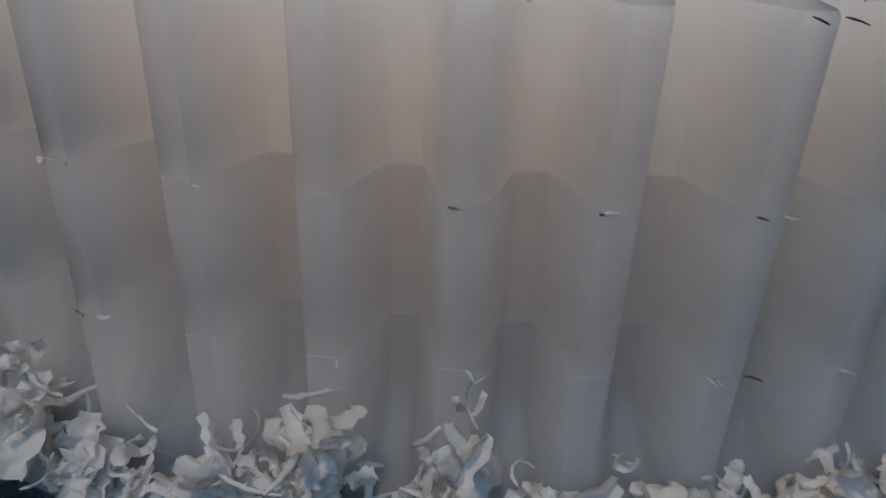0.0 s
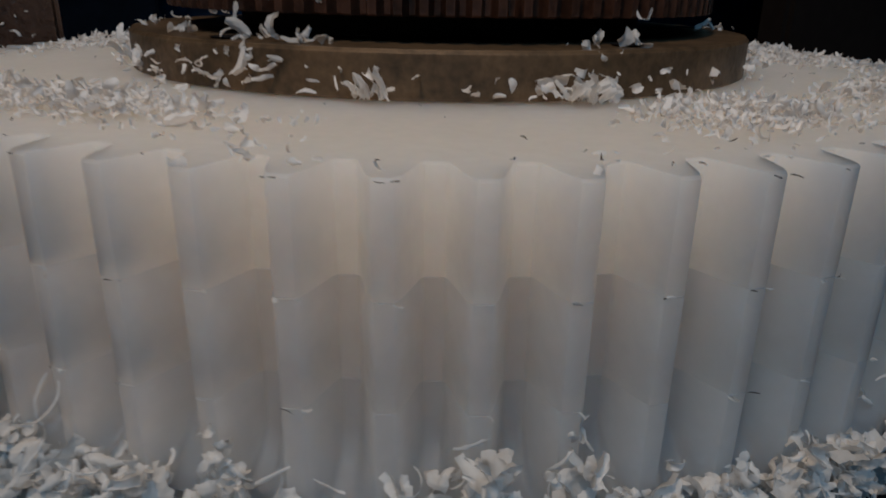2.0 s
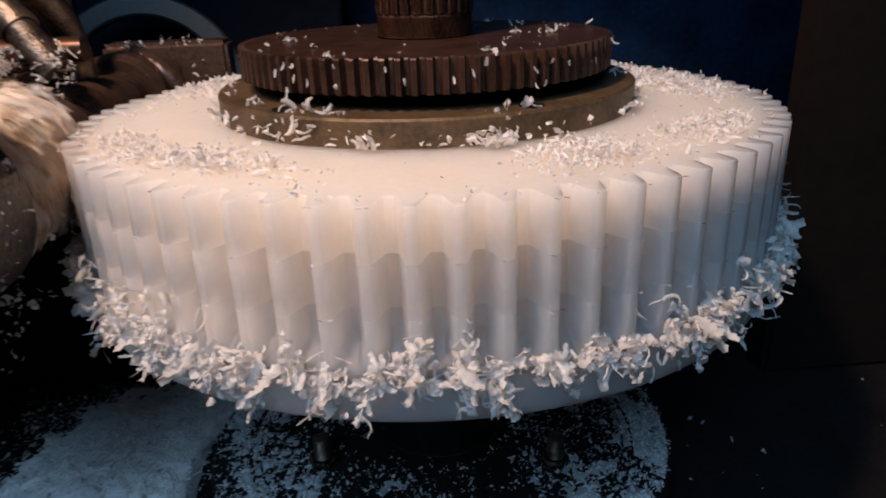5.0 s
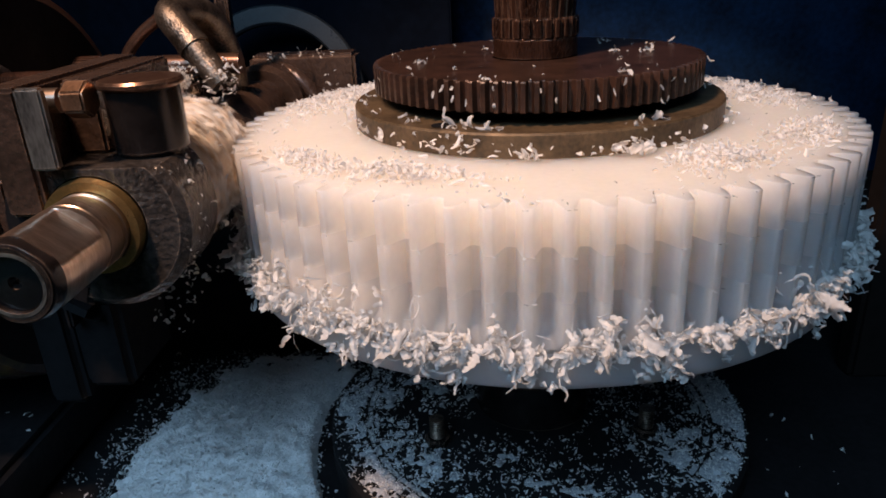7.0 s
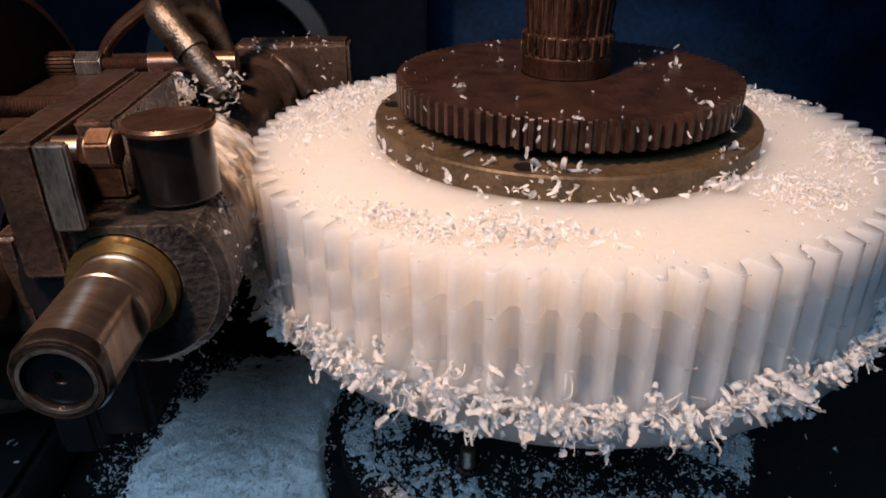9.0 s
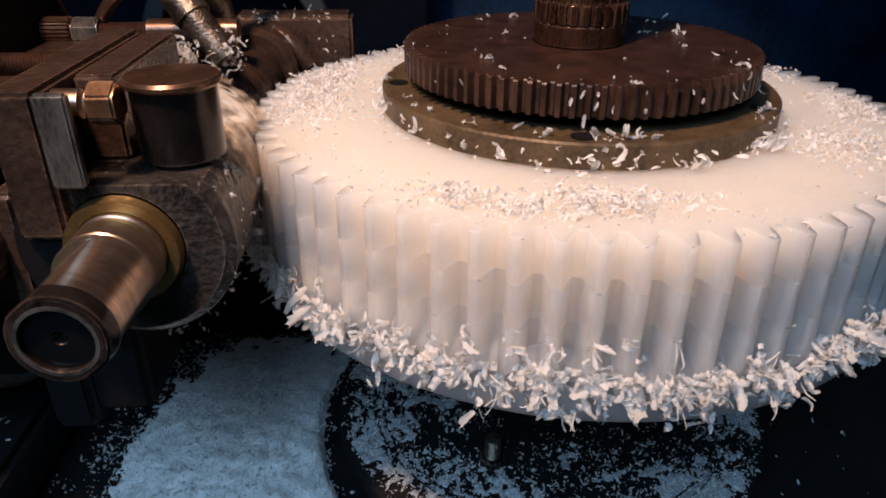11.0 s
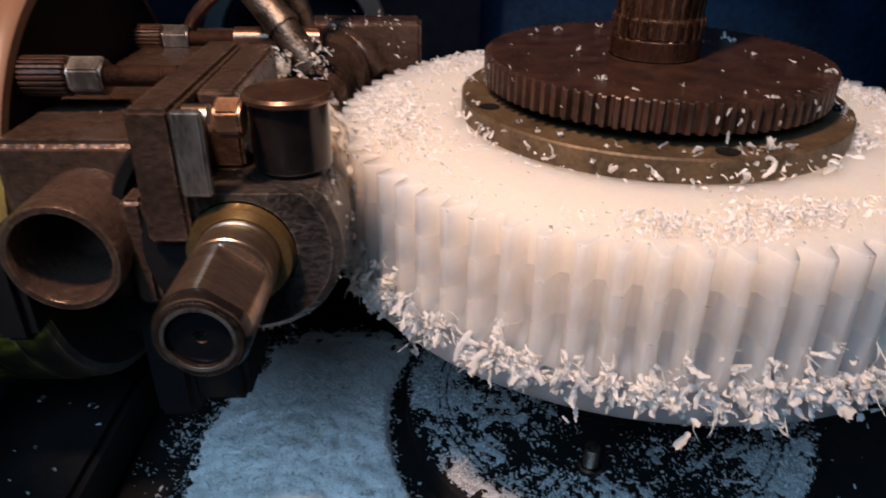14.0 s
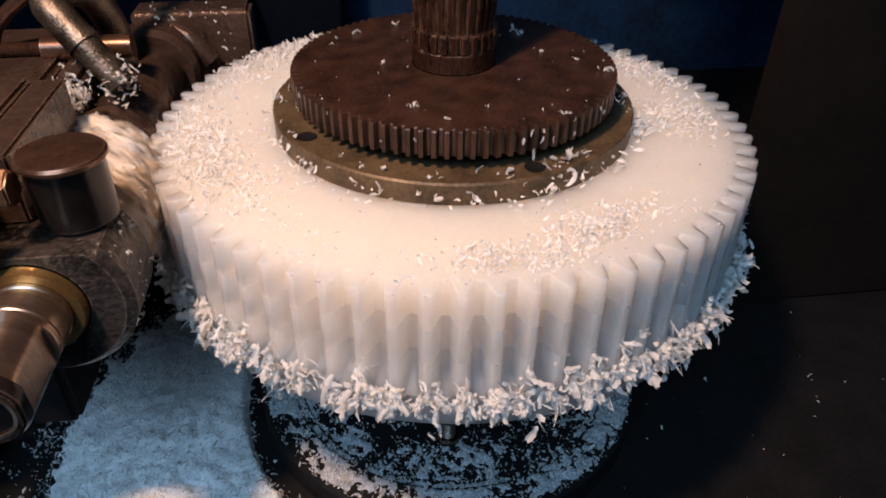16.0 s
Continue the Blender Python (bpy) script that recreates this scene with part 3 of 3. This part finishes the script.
    bore = Matrix.Translation((-0.229, 0, -0.0095)) @ Matrix.Rotation(radians(90), 4, "X")
    boss = part("bored_boss", lathe([(0.0162, 0.06), (0.0162, 0.129), (0.0172, 0.131), (0.0195, 0.131), (0.0205, 0.129), (0.0205, 0.06)], bore, 56, True), CAST, body)
    # bore floor in black, painting the dark inside of the hole
    part("boss_floor", lathe([(0, 0.07), (0.0163, 0.07)], bore, 40), BED_AND_SHADE, boss)
    for u, vv, z, s, rod in ((-0.0625, 0.2365, 0.034, 1.0, 0.033), (0.052, 0.24, 0.024, 0.95, 0.036)):
        mm = Matrix.Translation((-vv, u, z)) @ Matrix.Rotation(radians(90), 4, "Y")
        sc = thing("adjusting_screw", Matrix(), "worn adjusting screw with knurled sleeve, hexagon nut and thread", "screw", "adjusting screws")
        v, f = toothed(22, 0, SP, 0.0068 * s, 0.0078 * s, [(-0.008, 1, 0.0008), (-0.009, 1, 0), (-0.026, 1, 0), (-0.0275, 1, 0.0012)], 0.001)
        sharp(raw("knurled_sleeve", [tuple(mm @ Vector(q)) for q in v], f, RUST, sc), 30)
        part("nut", hexagon(0.0078 * s, -0.0075, 0.0055, mm), BRIGHT, sc, "steel hexagon nut")
        part("threaded_rod", thread(0.0042 * s, 0.0055, rod, 0.0013, mm), RUST, sc)
        if u > 0:
            part("rod_sleeve", lathe([(0, 0.03), (0.0062, 0.03), (0.0062, 0.075), (0, 0.075)], mm, 32), LID, sc)
    rear = thing("rear_bearing_block", Matrix(), "brown oily cast bearing block behind the hob", "bearing block")
    part("block_body", box(-0.185, -0.112, 0.128, 0.152, -0.06, 0.0185, 0.0025, 3), CAST, rear)
    part("block_bush", lathe([(0.0145, -0.10), (0.024, -0.10), (0.027, -0.104), (0.027, -0.1278), (0.0145, -0.1278)], LIE, 56, True), CAST, rear)
    part("block_web", tube(arc([(-0.168, 0.127, 0.012), (-0.15, 0.12, 0.004), (-0.138, 0.118, -0.01)]), 0.006), CAST, rear)
    swivel = thing("swivel_disc", Matrix(), "large swivel disc with a yellow-green graduated rim", "swivel disc")
    sm = Matrix.Translation((-0.262, 0.0, -0.030)) @ Matrix.Rotation(radians(-90), 4, "Y")
    # face set in black for the shade lying on it
    part("disc_face", lathe([(0, 0.0), (0.0975, 0.0), (0, 0.0145), (0, 0.0145)][:2] + [(0.0975, 0.0143), (0, 0.0143)], sm, 144), BED_AND_SHADE, swivel, "face of the swivel disc, its shade painted dark")
    part("rubbed_edge", lathe([(0.0977, 0.0), (0.1015, 0.0005), (0.1032, 0.003), (0.1035, 0.006), (0.1035, 0.0145), (0.0977, 0.0145)], sm, 144, True), RUBBED, swivel, "yellow-green edge rubbed brown along its top")
    rim = part("graduated_rim", lathe([(0.09, 0.0147), (0.1042, 0.0147), (0.1048, 0.0155), (0.1048, 0.045), (0.107, 0.055), (0.110, 0.10), (0.09, 0.10)], sm, 144, True), LIME, swivel)
    part("scored_line", lathe([(0.09, 0.0283), (0.10497, 0.0283), (0.10497, 0.0287), (0.09, 0.0287)], sm, 144), BLACK, rim)
    for k in range(180):
        a = radians(2.0 * k)
        ln = 0.010 if k % 10 == 0 else (0.0075 if k % 5 == 0 else 0.005)
        mk = sm @ Matrix.Rotation(a, 4, "Z")
        bm = bmesh.new()
        q = [bm.verts.new(mk @ Vector((0.10495, dy, h))) for dy, h in ((-0.00013, 0.018), (0.00013, 0.018), (0.00013, 0.018 + ln), (-0.00013, 0.018 + ln))]
        bm.faces.new(q)
        part("graduation", bm, BLACK, rim, "", 0)
        if k % 5 == 0:
            for dz, dh in ((-0.0016, 0.0305), (0.0010, 0.0305)):
                bm = bmesh.new()
                bm.faces.new([bm.verts.new(mk @ Vector((0.10495, dz + dy, dh + h))) for dy, h in ((-0.0004, 0), (0.0004, 0), (0.0004, 0.0022), (-0.0004, 0.0022))])
                part("scale_mark", bm, BLACK, rim, "", 0)
    pipe = thing("coolant_pipe", Matrix(), "oily bent steel coolant pipe with swarf on its mouth", "pipe")
    part("pipe_bend", tube(arc([(-0.178, 0.074, 0.0), (-0.179, 0.071, 0.03), (-0.184, 0.060, 0.050), (-0.191, 0.042, 0.0555), (-0.1925, 0.030, 0.053), (-0.186, 0.024, 0.046), (-0.179, 0.020, 0.038)], 10), 0.0082, 24), PIPE, pipe)
    part("pipe_collar", tube([(-0.1800, 0.0205, 0.0392), (-0.1775, 0.0190, 0.0362)], 0.0087, 24), PIPE, pipe)
    part("nozzle", tube([(-0.178, 0.019, 0.037), (-0.170, 0.0155, 0.027), (-0.1635, 0.013, 0.0185)], [0.0074, 0.0072, 0.0066], 24), PIPE, pipe)
    bar = thing("bent_bar", Matrix(), "dark bent steel bar beside the coolant pipe", "bar")
    part("bar_arm", tube(arc([(-0.205, 0.062, 0.056), (-0.213, 0.062, 0.050), (-0.226, 0.062, 0.041), (-0.236, 0.062, 0.030), (-0.240, 0.062, 0.018)]), 0.0035, 12), LID, bar)
    part("bar_post", box(-0.184, -0.176, 0.075, 0.083, 0.0197, 0.12, 0.001), BLACK, bar)


head()
wheel = part("hand_wheel", lathe([(0.074, -0.006), (0.089, -0.006), (0.091, -0.004), (0.091, 0.004), (0.089, 0.006), (0.074, 0.006), (0.072, 0.004), (0.072, -0.004)], Matrix.Translation((-0.234, 0.36, -0.05)) @ Matrix.Rotation(radians(80), 4, "X"), 96, True), BLUED)
tagged(wheel, "pale grey hand wheel rim behind the saddle", "hand wheel")

# ---------------------------------------------------------------- swarf


def fringe():
    c = Chips(5)
    r = c.rng
    for k in range(TEETH):
        mid = math.degrees(PHASE) + 5.0 * k
        heavy = 0.95 + 0.9 * noise.noise((k * 0.45, 0, 3))
        # a small tuft on the tooth's crest, and a ragged clump hanging under it
        tufts = [(mid + r.gauss(0, 0.4), r.uniform(-0.041, -0.036), 0.0014, r.choice((0, 2, 4, 7)))]
        tufts += [(mid + r.uniform(-1.2, 1.2), r.uniform(-0.056, -0.048), 0.0030, int(r.uniform(26, 52) * heavy))]
        tufts += [(mid + r.uniform(-2, 2), r.uniform(-0.064, -0.056), 0.0024, r.choice((0, 0, 3, 6, 9)))]
        tufts += [(mid + r.uniform(-2.4, 2.4), r.uniform(-0.051, -0.045), 0.0022, r.choice((0, 3, 6)))]
        for a0, z0, spread, count in tufts:
            lean = r.gauss(0, 0.6)
            for _ in range(count):
                a, z = a0 + r.gauss(0, spread * 300), z0 + r.gauss(0, spread)
                out, side = ring_point(1, a, 0), ring_point(1, a + 90, 0)
                d = out * r.uniform(-0.1, 0.7) + side * (0.6 * lean + r.gauss(0, 0.6)) + Vector((0, 0, r.uniform(-1.2, 0.35)))
                thin = r.random() < 0.22
                c.curl(ring_point(TIP + r.uniform(-0.001, 0.0055), a, z), d, out + side * r.gauss(0, 0.6), r.uniform(0.005, 0.011) if thin else r.uniform(0.003, 0.008), r.uniform(0.0004, 0.0010) if thin else r.uniform(0.0013, 0.0036), r.gauss(0, 2.6), r.gauss(0, 1.6), 9)
        # crumpled petals that hang from the crest over the backing disc
        for _ in range(int(r.choice((1, 2, 3, 4, 5)) * heavy)):
            a, z = mid + r.uniform(-1.6, 1.6), r.uniform(-0.053, -0.044)
            out, side = ring_point(1, a, 0), ring_point(1, a + 90, 0)
            d = out * r.uniform(0.3, 1.1) + side * r.gauss(0, 0.5) + Vector((0, 0, r.uniform(-1.2, -0.2)))
            c.curl(ring_point(TIP + r.uniform(0, 0.002), a, z), d, out + side * r.gauss(0, 0.5), r.uniform(0.008, 0.014), r.uniform(0.003, 0.0052), r.gauss(0, 1.3), r.gauss(0, 1.0), 12)
    for z in (SEAMS[0], SEAMS[1]):
        for k in range(TEETH):
            for side in (-0.45, 0.45):
                if r.random() < 0.45:
                    a = mid + 5.0 * k + side + r.gauss(0, 0.15)
                    c.curl(ring_point(TIP + 0.0002, a, z), ring_point(1, a + 70, r.gauss(0, 0.3)), ring_point(1, a, 0), r.uniform(0.0006, 0.002), r.uniform(0.0003, 0.0008), r.uniform(-2, 2), 1, 3)
    dark = Chips(6)
    r = dark.rng
    for _ in range(90):     # dark specks along the seams and tooth tips
        a = mid + 5.0 * r.randint(0, 71) + r.choice((-0.5, 0.5)) + r.gauss(0, 0.15)
        z = r.choice((SEAMS[0], SEAMS[1], -0.0003, -0.0003))
        dark.curl(ring_point(TIP + 0.0003, a, z), ring_point(1, a + 90, r.gauss(0, 0.15)), ring_point(1, a, 0), r.uniform(0.0006, 0.0022), 0.0002, r.gauss(0, 1), 0, 3)
    for _ in range(110):
        a = r.uniform(-180, 180)
        dark.curl(ring_point(r.uniform(0.095, 0.147), a, 0.0004), ring_point(1, a + r.uniform(0, 360), 0.1), (0, 0, 1), r.uniform(0.0004, 0.0018), 0.0003, r.gauss(0, 1), 0, 3)
    STACK.append(dark.done("dark_specks", SPECK, "dark brown specks and hairs on the cut nylon", "dirt"))
    return c.done("swarf_fringe", FILM, "white curled nylon swarf hanging from the cut teeth")


def top_swarf():
    c = Chips(7)
    r = c.rng
    for _ in range(60000):
        a, rad = r.uniform(-180, 180), 0.093 + 0.056 * r.random()
        dens = noise.noise((math.cos(radians(a)) * 3.2, math.sin(radians(a)) * 3.2, rad * 30)) * 0.09 - 0.01 + HEAP(a, rad) * (0.85 + 0.7 * noise.noise((math.cos(radians(a)) * 11, math.sin(radians(a)) * 11, rad * 90)))
        if r.random() < dens:
            c.any(ring_point(rad, a, 0.0005 + 0.005 * r.random() * max(0, dens)), r.uniform(0.0009, 0.0028), 0.35)
    for _ in range(160):
        a = r.uniform(-180, 180)
        c.any(ring_point(0.0915 + 0.004 * r.random(), a, r.uniform(0.0006, 0.006)), r.uniform(0.002, 0.005), 1.0)
    return c.done("top_swarf", FLUFF, "fine white nylon swarf strewn over the gear's top face")


def HEAP(a, rad):
    best = 0.0
    for a0, wa, r0, wr, s in ((-119, 9, 0.122, 0.010, 1.0), (-136, 12, 0.130, 0.009, 0.9), (-60, 9, 0.119, 0.012, 0.8), (-30, 10, 0.126, 0.010, 0.8),
                              (20, 22, 0.122, 0.013, 0.7), (148, 22, 0.127, 0.014, 0.8), (75, 30, 0.132, 0.012, 0.7)):
        d = (a - a0 + 180) % 360 - 180
        best = max(best, s * math.exp(-(d / wa) ** 2 - ((rad - r0) / wr) ** 2))
    return best


def gear_swarf():
    c = Chips(9)
    r = c.rng
    for _ in range(26):       # little heaps and single flakes on the steel gear
        a, rad = r.uniform(-180, 180), 0.078 * math.sqrt(r.uniform(0.08, 1))
        for _ in range(r.choice((1, 1, 2, 5))):
            c.any(ring_point(rad, a, 0.0292) + Vector((r.gauss(0, 0.0014), r.gauss(0, 0.0014), 0)), r.uniform(0.0015, 0.0042), 0.6)
    for _ in range(40):
        c.any(ring_point(0.079 * math.sqrt(r.random()), r.uniform(-180, 180), 0.0289), r.uniform(0.0006, 0.0014), 0.3)
    for _ in range(42):
        a = r.uniform(-180, 180)
        c.curl(ring_point(0.0806, a, r.uniform(0.017, 0.028)), (r.gauss(0, 0.3), r.gauss(0, 0.3), -1), ring_point(1, a, 0), r.uniform(0.002, 0.005), r.uniform(0.0008, 0.0018), r.uniform(-2, 2), 0, 4)
    for _ in range(62):       # clusters along the flange's rim
        a = r.uniform(-180, 180)
        for _ in range(r.choice((1, 2, 3, 6))):
            if r.random() < 0.5:
                c.any(ring_point(r.uniform(0.082, 0.0895), a + r.gauss(0, 1.2), 0.011), r.uniform(0.0018, 0.0042), 0.8)
            else:
                b = a + r.gauss(0, 1.2)
                c.curl(ring_point(0.0912, b, r.uniform(0.001, 0.010)), (r.gauss(0, 0.6), r.gauss(0, 0.6), r.gauss(0, 0.6)), ring_point(1, b, 0), r.uniform(0.002, 0.006), r.uniform(0.001, 0.0024), r.uniform(-3, 3), 1, 5)
    for a, count in ((-70, 42), (-95, 12), (40, 20)):      # fans of shavings leaning on the flange
        for _ in range(count):
            b = a + r.gauss(0, 1.8)
            c.curl(ring_point(0.0945 + r.gauss(0, 0.0015), b, 0.001), ring_point(1, b + r.gauss(0, 60), 0) * 0.6 + Vector((0, 0, 0.8)), ring_point(1, b + 60, 0), r.uniform(0.003, 0.007), r.uniform(0.001, 0.0025), r.uniform(-2, 2), 1, 5)
    return c.done("gear_swarf", SWARF, "loose white swarf flakes on the steel gear and flange")


def table_swarf():
    c = Chips(11)
    r = c.rng

    def matted(x, y):
        rr = math.hypot(x, y)
        rim = max(0.0, 1 - abs(rr - 0.106) / 0.03)
        return 0.62 * rim + 1.0 * noise.noise((x * 22, y * 22, 7)) + 0.6 * noise.noise((x * 75, y * 75, 9)) + 0.7 * noise.noise((x * 190, y * 190, 5)) + 0.45 * noise.noise((x * 420, y * 420, 3)) - 0.33
    nx, st = 300, 0.0008
    v = []
    for j in range(nx):
        for i in range(nx):
            x, y = (i - nx / 2) * st, (j - nx / 2) * st
            h = -0.1768 + 0.0022 * max(-0.3, min(0.9, matted(x, y)))
            v.append((x, y, h - (0.002 if 0.0962 < math.hypot(x, y) < 0.102 else 0)))
    f = [(j * nx + i, j * nx + i + 1, (j + 1) * nx + i + 1, (j + 1) * nx + i) for j in range(nx - 1) for i in range(nx - 1)]
    f = [q for q in f if math.hypot(v[q[0]][0], v[q[0]][1]) < 0.1185]
    STACK.append(tagged(raw("table_swarf_mat", v, f, OILY), "patches of matted white swarf on the rotary table", "swarf", "", "stuff"))
    for _ in range(20000):
        a, rad = r.uniform(-180, 180), 0.12 * math.sqrt(r.random())
        p = ring_point(rad, a, -0.1758)
        m = matted(p.x, p.y)
        if rad > 0.036 and r.random() < 0.62 + m * 0.8:
            c.any(p + Vector((0, 0, 0.002 * max(0, min(0.9, m)))), r.uniform(0.0007, 0.0022), 0.4)
    return c.done("table_swarf", SWARF, "white nylon swarf scattered over the rotary table")


def hob_swarf():
    c, s = Chips(13), Chips(14)
    for q, cnt in ((c, 800), (s, 360)):
        r = q.rng
        for _ in range(cnt):
            y, a = r.uniform(-0.084, -0.022), r.uniform(0, 2 * math.pi)
            out = Vector((math.cos(a), 0, math.sin(a)))
            tang = Vector((-out.z, 0, out.x))
            rad = r.uniform(0.0275, 0.031) + 0.003 * noise.noise((y * 60, math.cos(a) * 2, math.sin(a) * 2))
            q.curl(out * rad + Vector((0, y, 0)), out * r.uniform(-0.1, 0.35) - tang * r.uniform(0.3, 1) + Vector((0, r.gauss(0, 0.5), 0)), out, r.uniform(0.002, 0.005), r.uniform(0.0016, 0.004), r.uniform(-2, 2), r.uniform(-1, 1), 4)
    prof = [(0.018, 0.083)] + [(0.0292 + 0.0016 * noise.noise((k * 0.7, 0, 4)), 0.082 - k * 0.0015) for k in range(40)] + [(0.018, 0.0215)]
    bm = lathe(prof, Matrix.Rotation(radians(90), 4, "X"), 72)
    for vert in bm.verts:
        k = 1 + 0.09 * noise.noise(vert.co * 130) + 0.06 * noise.noise(vert.co * 330)
        vert.co.x, vert.co.z = vert.co.x * k, vert.co.z * k
    wad = tagged(part("hob_swarf_wad", bm, WAD, None, "", 80), "cream and brown swarf matted round the hob", "swarf", "", "stuff")
    a = c.done("hob_swarf", SWARF, "fluffy white swarf wound round the spinning hob")
    b = s.done("hob_dirty_swarf", SOOT, "brown oily swarf wound round the spinning hob")
    for ob in (a, b, wad):
        ob.location = (AX, 0, AZ)
        SPIN.append(ob)


def mound():
    """The drift of swarf on the bed, and flakes on it."""
    def height(x, y):
        d = math.hypot((x + 0.182) / (0.072 if x < -0.182 else 0.10), (y + 0.03) / 0.125)
        w = noise.noise((x * 16, y * 16, 8)) + 0.6 * noise.noise((x * 45, y * 45, 2)) + 0.7 * noise.noise((x * 120, y * 120, 4)) + 0.6 * noise.noise((x * 260, y * 260, 6))
        h = 0.013 * math.exp(-1.2 * d * d) - 0.0048 * min(1.6, d) + 0.0030 * w + 0.0010
        rr = math.hypot(x, y)
        h -= 0.02 * max(0, 0.136 - rr) / 0.01
        h -= 0.010 * max(0, -0.224 - x) / 0.06
        h -= 0.03 * max(0, y - 0.092) / 0.01
        return -0.1962 + max(-0.012, h)
    nx, ny, x0, y0, s = 200, 200, -0.40, -0.30, 0.0021
    v = [(x0 + i * s, y0 + j * s, height(x0 + i * s, y0 + j * s)) for j in range(ny) for i in range(nx)]
    f = [(j * nx + i, j * nx + i + 1, (j + 1) * nx + i + 1, (j + 1) * nx + i) for j in range(ny - 1) for i in range(nx - 1)]
    tagged(raw("swarf_drift", v, f, SNOW), "drift of white nylon swarf heaped on the machine bed", "swarf", "", "stuff")
    c = Chips(17)
    r = c.rng
    for _ in range(34000):
        x, y = r.uniform(-0.30, 0.0), r.uniform(-0.22, 0.10)
        z = height(x, y)
        if math.hypot(x, y) > 0.125 and x > -0.275 and r.random() < 0.72 + 62 * (z + 0.196) + 0.6 * noise.noise((x * 40, y * 40, 3)) + 0.5 * noise.noise((x * 150, y * 150, 5)):
            c.any((x, y, max(z, -0.196) + 0.0006), r.uniform(0.0008, 0.0026), 0.5)
    for _ in range(14):
        c.any((r.uniform(-0.34, -0.28), r.uniform(-0.1, -0.02), -0.1595), r.uniform(0.002, 0.005), 0.5)
    for _ in range(50):
        a = r.uniform(-70, 10)
        c.any(ring_point(r.uniform(0.13, 0.30), a, -0.1955), r.uniform(0.001, 0.0026), 0.5)
    c.done("bed_swarf", SWARF, "loose white swarf flakes on the machine bed")


def machine_swarf():
    c = Chips(19)
    r = c.rng
    for _ in range(130):     # at the pipe's mouth
        c.any(Vector((-0.164, 0.013, 0.021)) + Vector((r.gauss(0, 0.005), r.gauss(0, 0.004), r.gauss(0, 0.005))), r.uniform(0.0014, 0.0034), 1.0)
    for _ in range(260):     # a clump behind the oil cap
        c.any(Vector((-0.1775, -0.016, 0.0245)) + Vector((r.gauss(0, 0.0042), r.gauss(0, 0.004), r.gauss(0, 0.0036))), r.uniform(0.0014, 0.0036), 1.0)
    for _ in range(40):      # on the saddle
        c.any((r.uniform(-0.25, -0.19), r.uniform(-0.09, 0.09), 0.0196), r.uniform(0.0012, 0.003), 0.4)
    for _ in range(60):      # on the housing's shoulder
        a = radians(r.uniform(-40, 50))
        c.any((AX + 0.0352 * math.cos(a), -r.uniform(0.06, 0.12), min(0.0132, AZ + 0.0352 * math.sin(a))), r.uniform(0.001, 0.003), 0.8)
    for _ in range(60):
        c.any((r.uniform(-0.18, -0.12), r.uniform(0.10, 0.16), 0.0192 if r.random() < 0.5 else r.uniform(-0.005, 0.015)), r.uniform(0.0015, 0.003), 0.5)
    for hang in ((-0.162, -0.07, -0.053), (-0.18, -0.07, -0.073), (-0.197, -0.07, -0.088)):     # strands caught under the housing
        for _ in range(34):
            c.any(Vector(hang) + Vector((r.gauss(0, 0.006), r.gauss(0, 0.006), r.gauss(0, 0.006))), r.uniform(0.0015, 0.0035), 1.0)
    c.done("machine_swarf", SWARF, "white swarf flakes stuck to the oily machine head")


STACK += [fringe(), top_swarf(), gear_swarf(), table_swarf()]
hob_swarf()
mound()
machine_swarf()


def motions():
    """The stack turns steadily with its table; the hob spins seventy-two times as fast."""
    rate, spin = 5.373, 385.8
    times = [0.0, 0.1, 0.2] + [0.5 * k for k in range(1, 32)] + [15.8, 15.9, 16.0]
    for ob in STACK:
        walk(ob, [(t, pose(0, 0, 0, 0, 0, rate * (t - 7.0))) for t in times])
    ticks = [k / 10 for k in range(161)]
    for ob in SPIN:
        walk(ob, [(t, pose(AX, 0, AZ, 0, spin * (t - 12.97), 0)) for t in ticks])


motions()
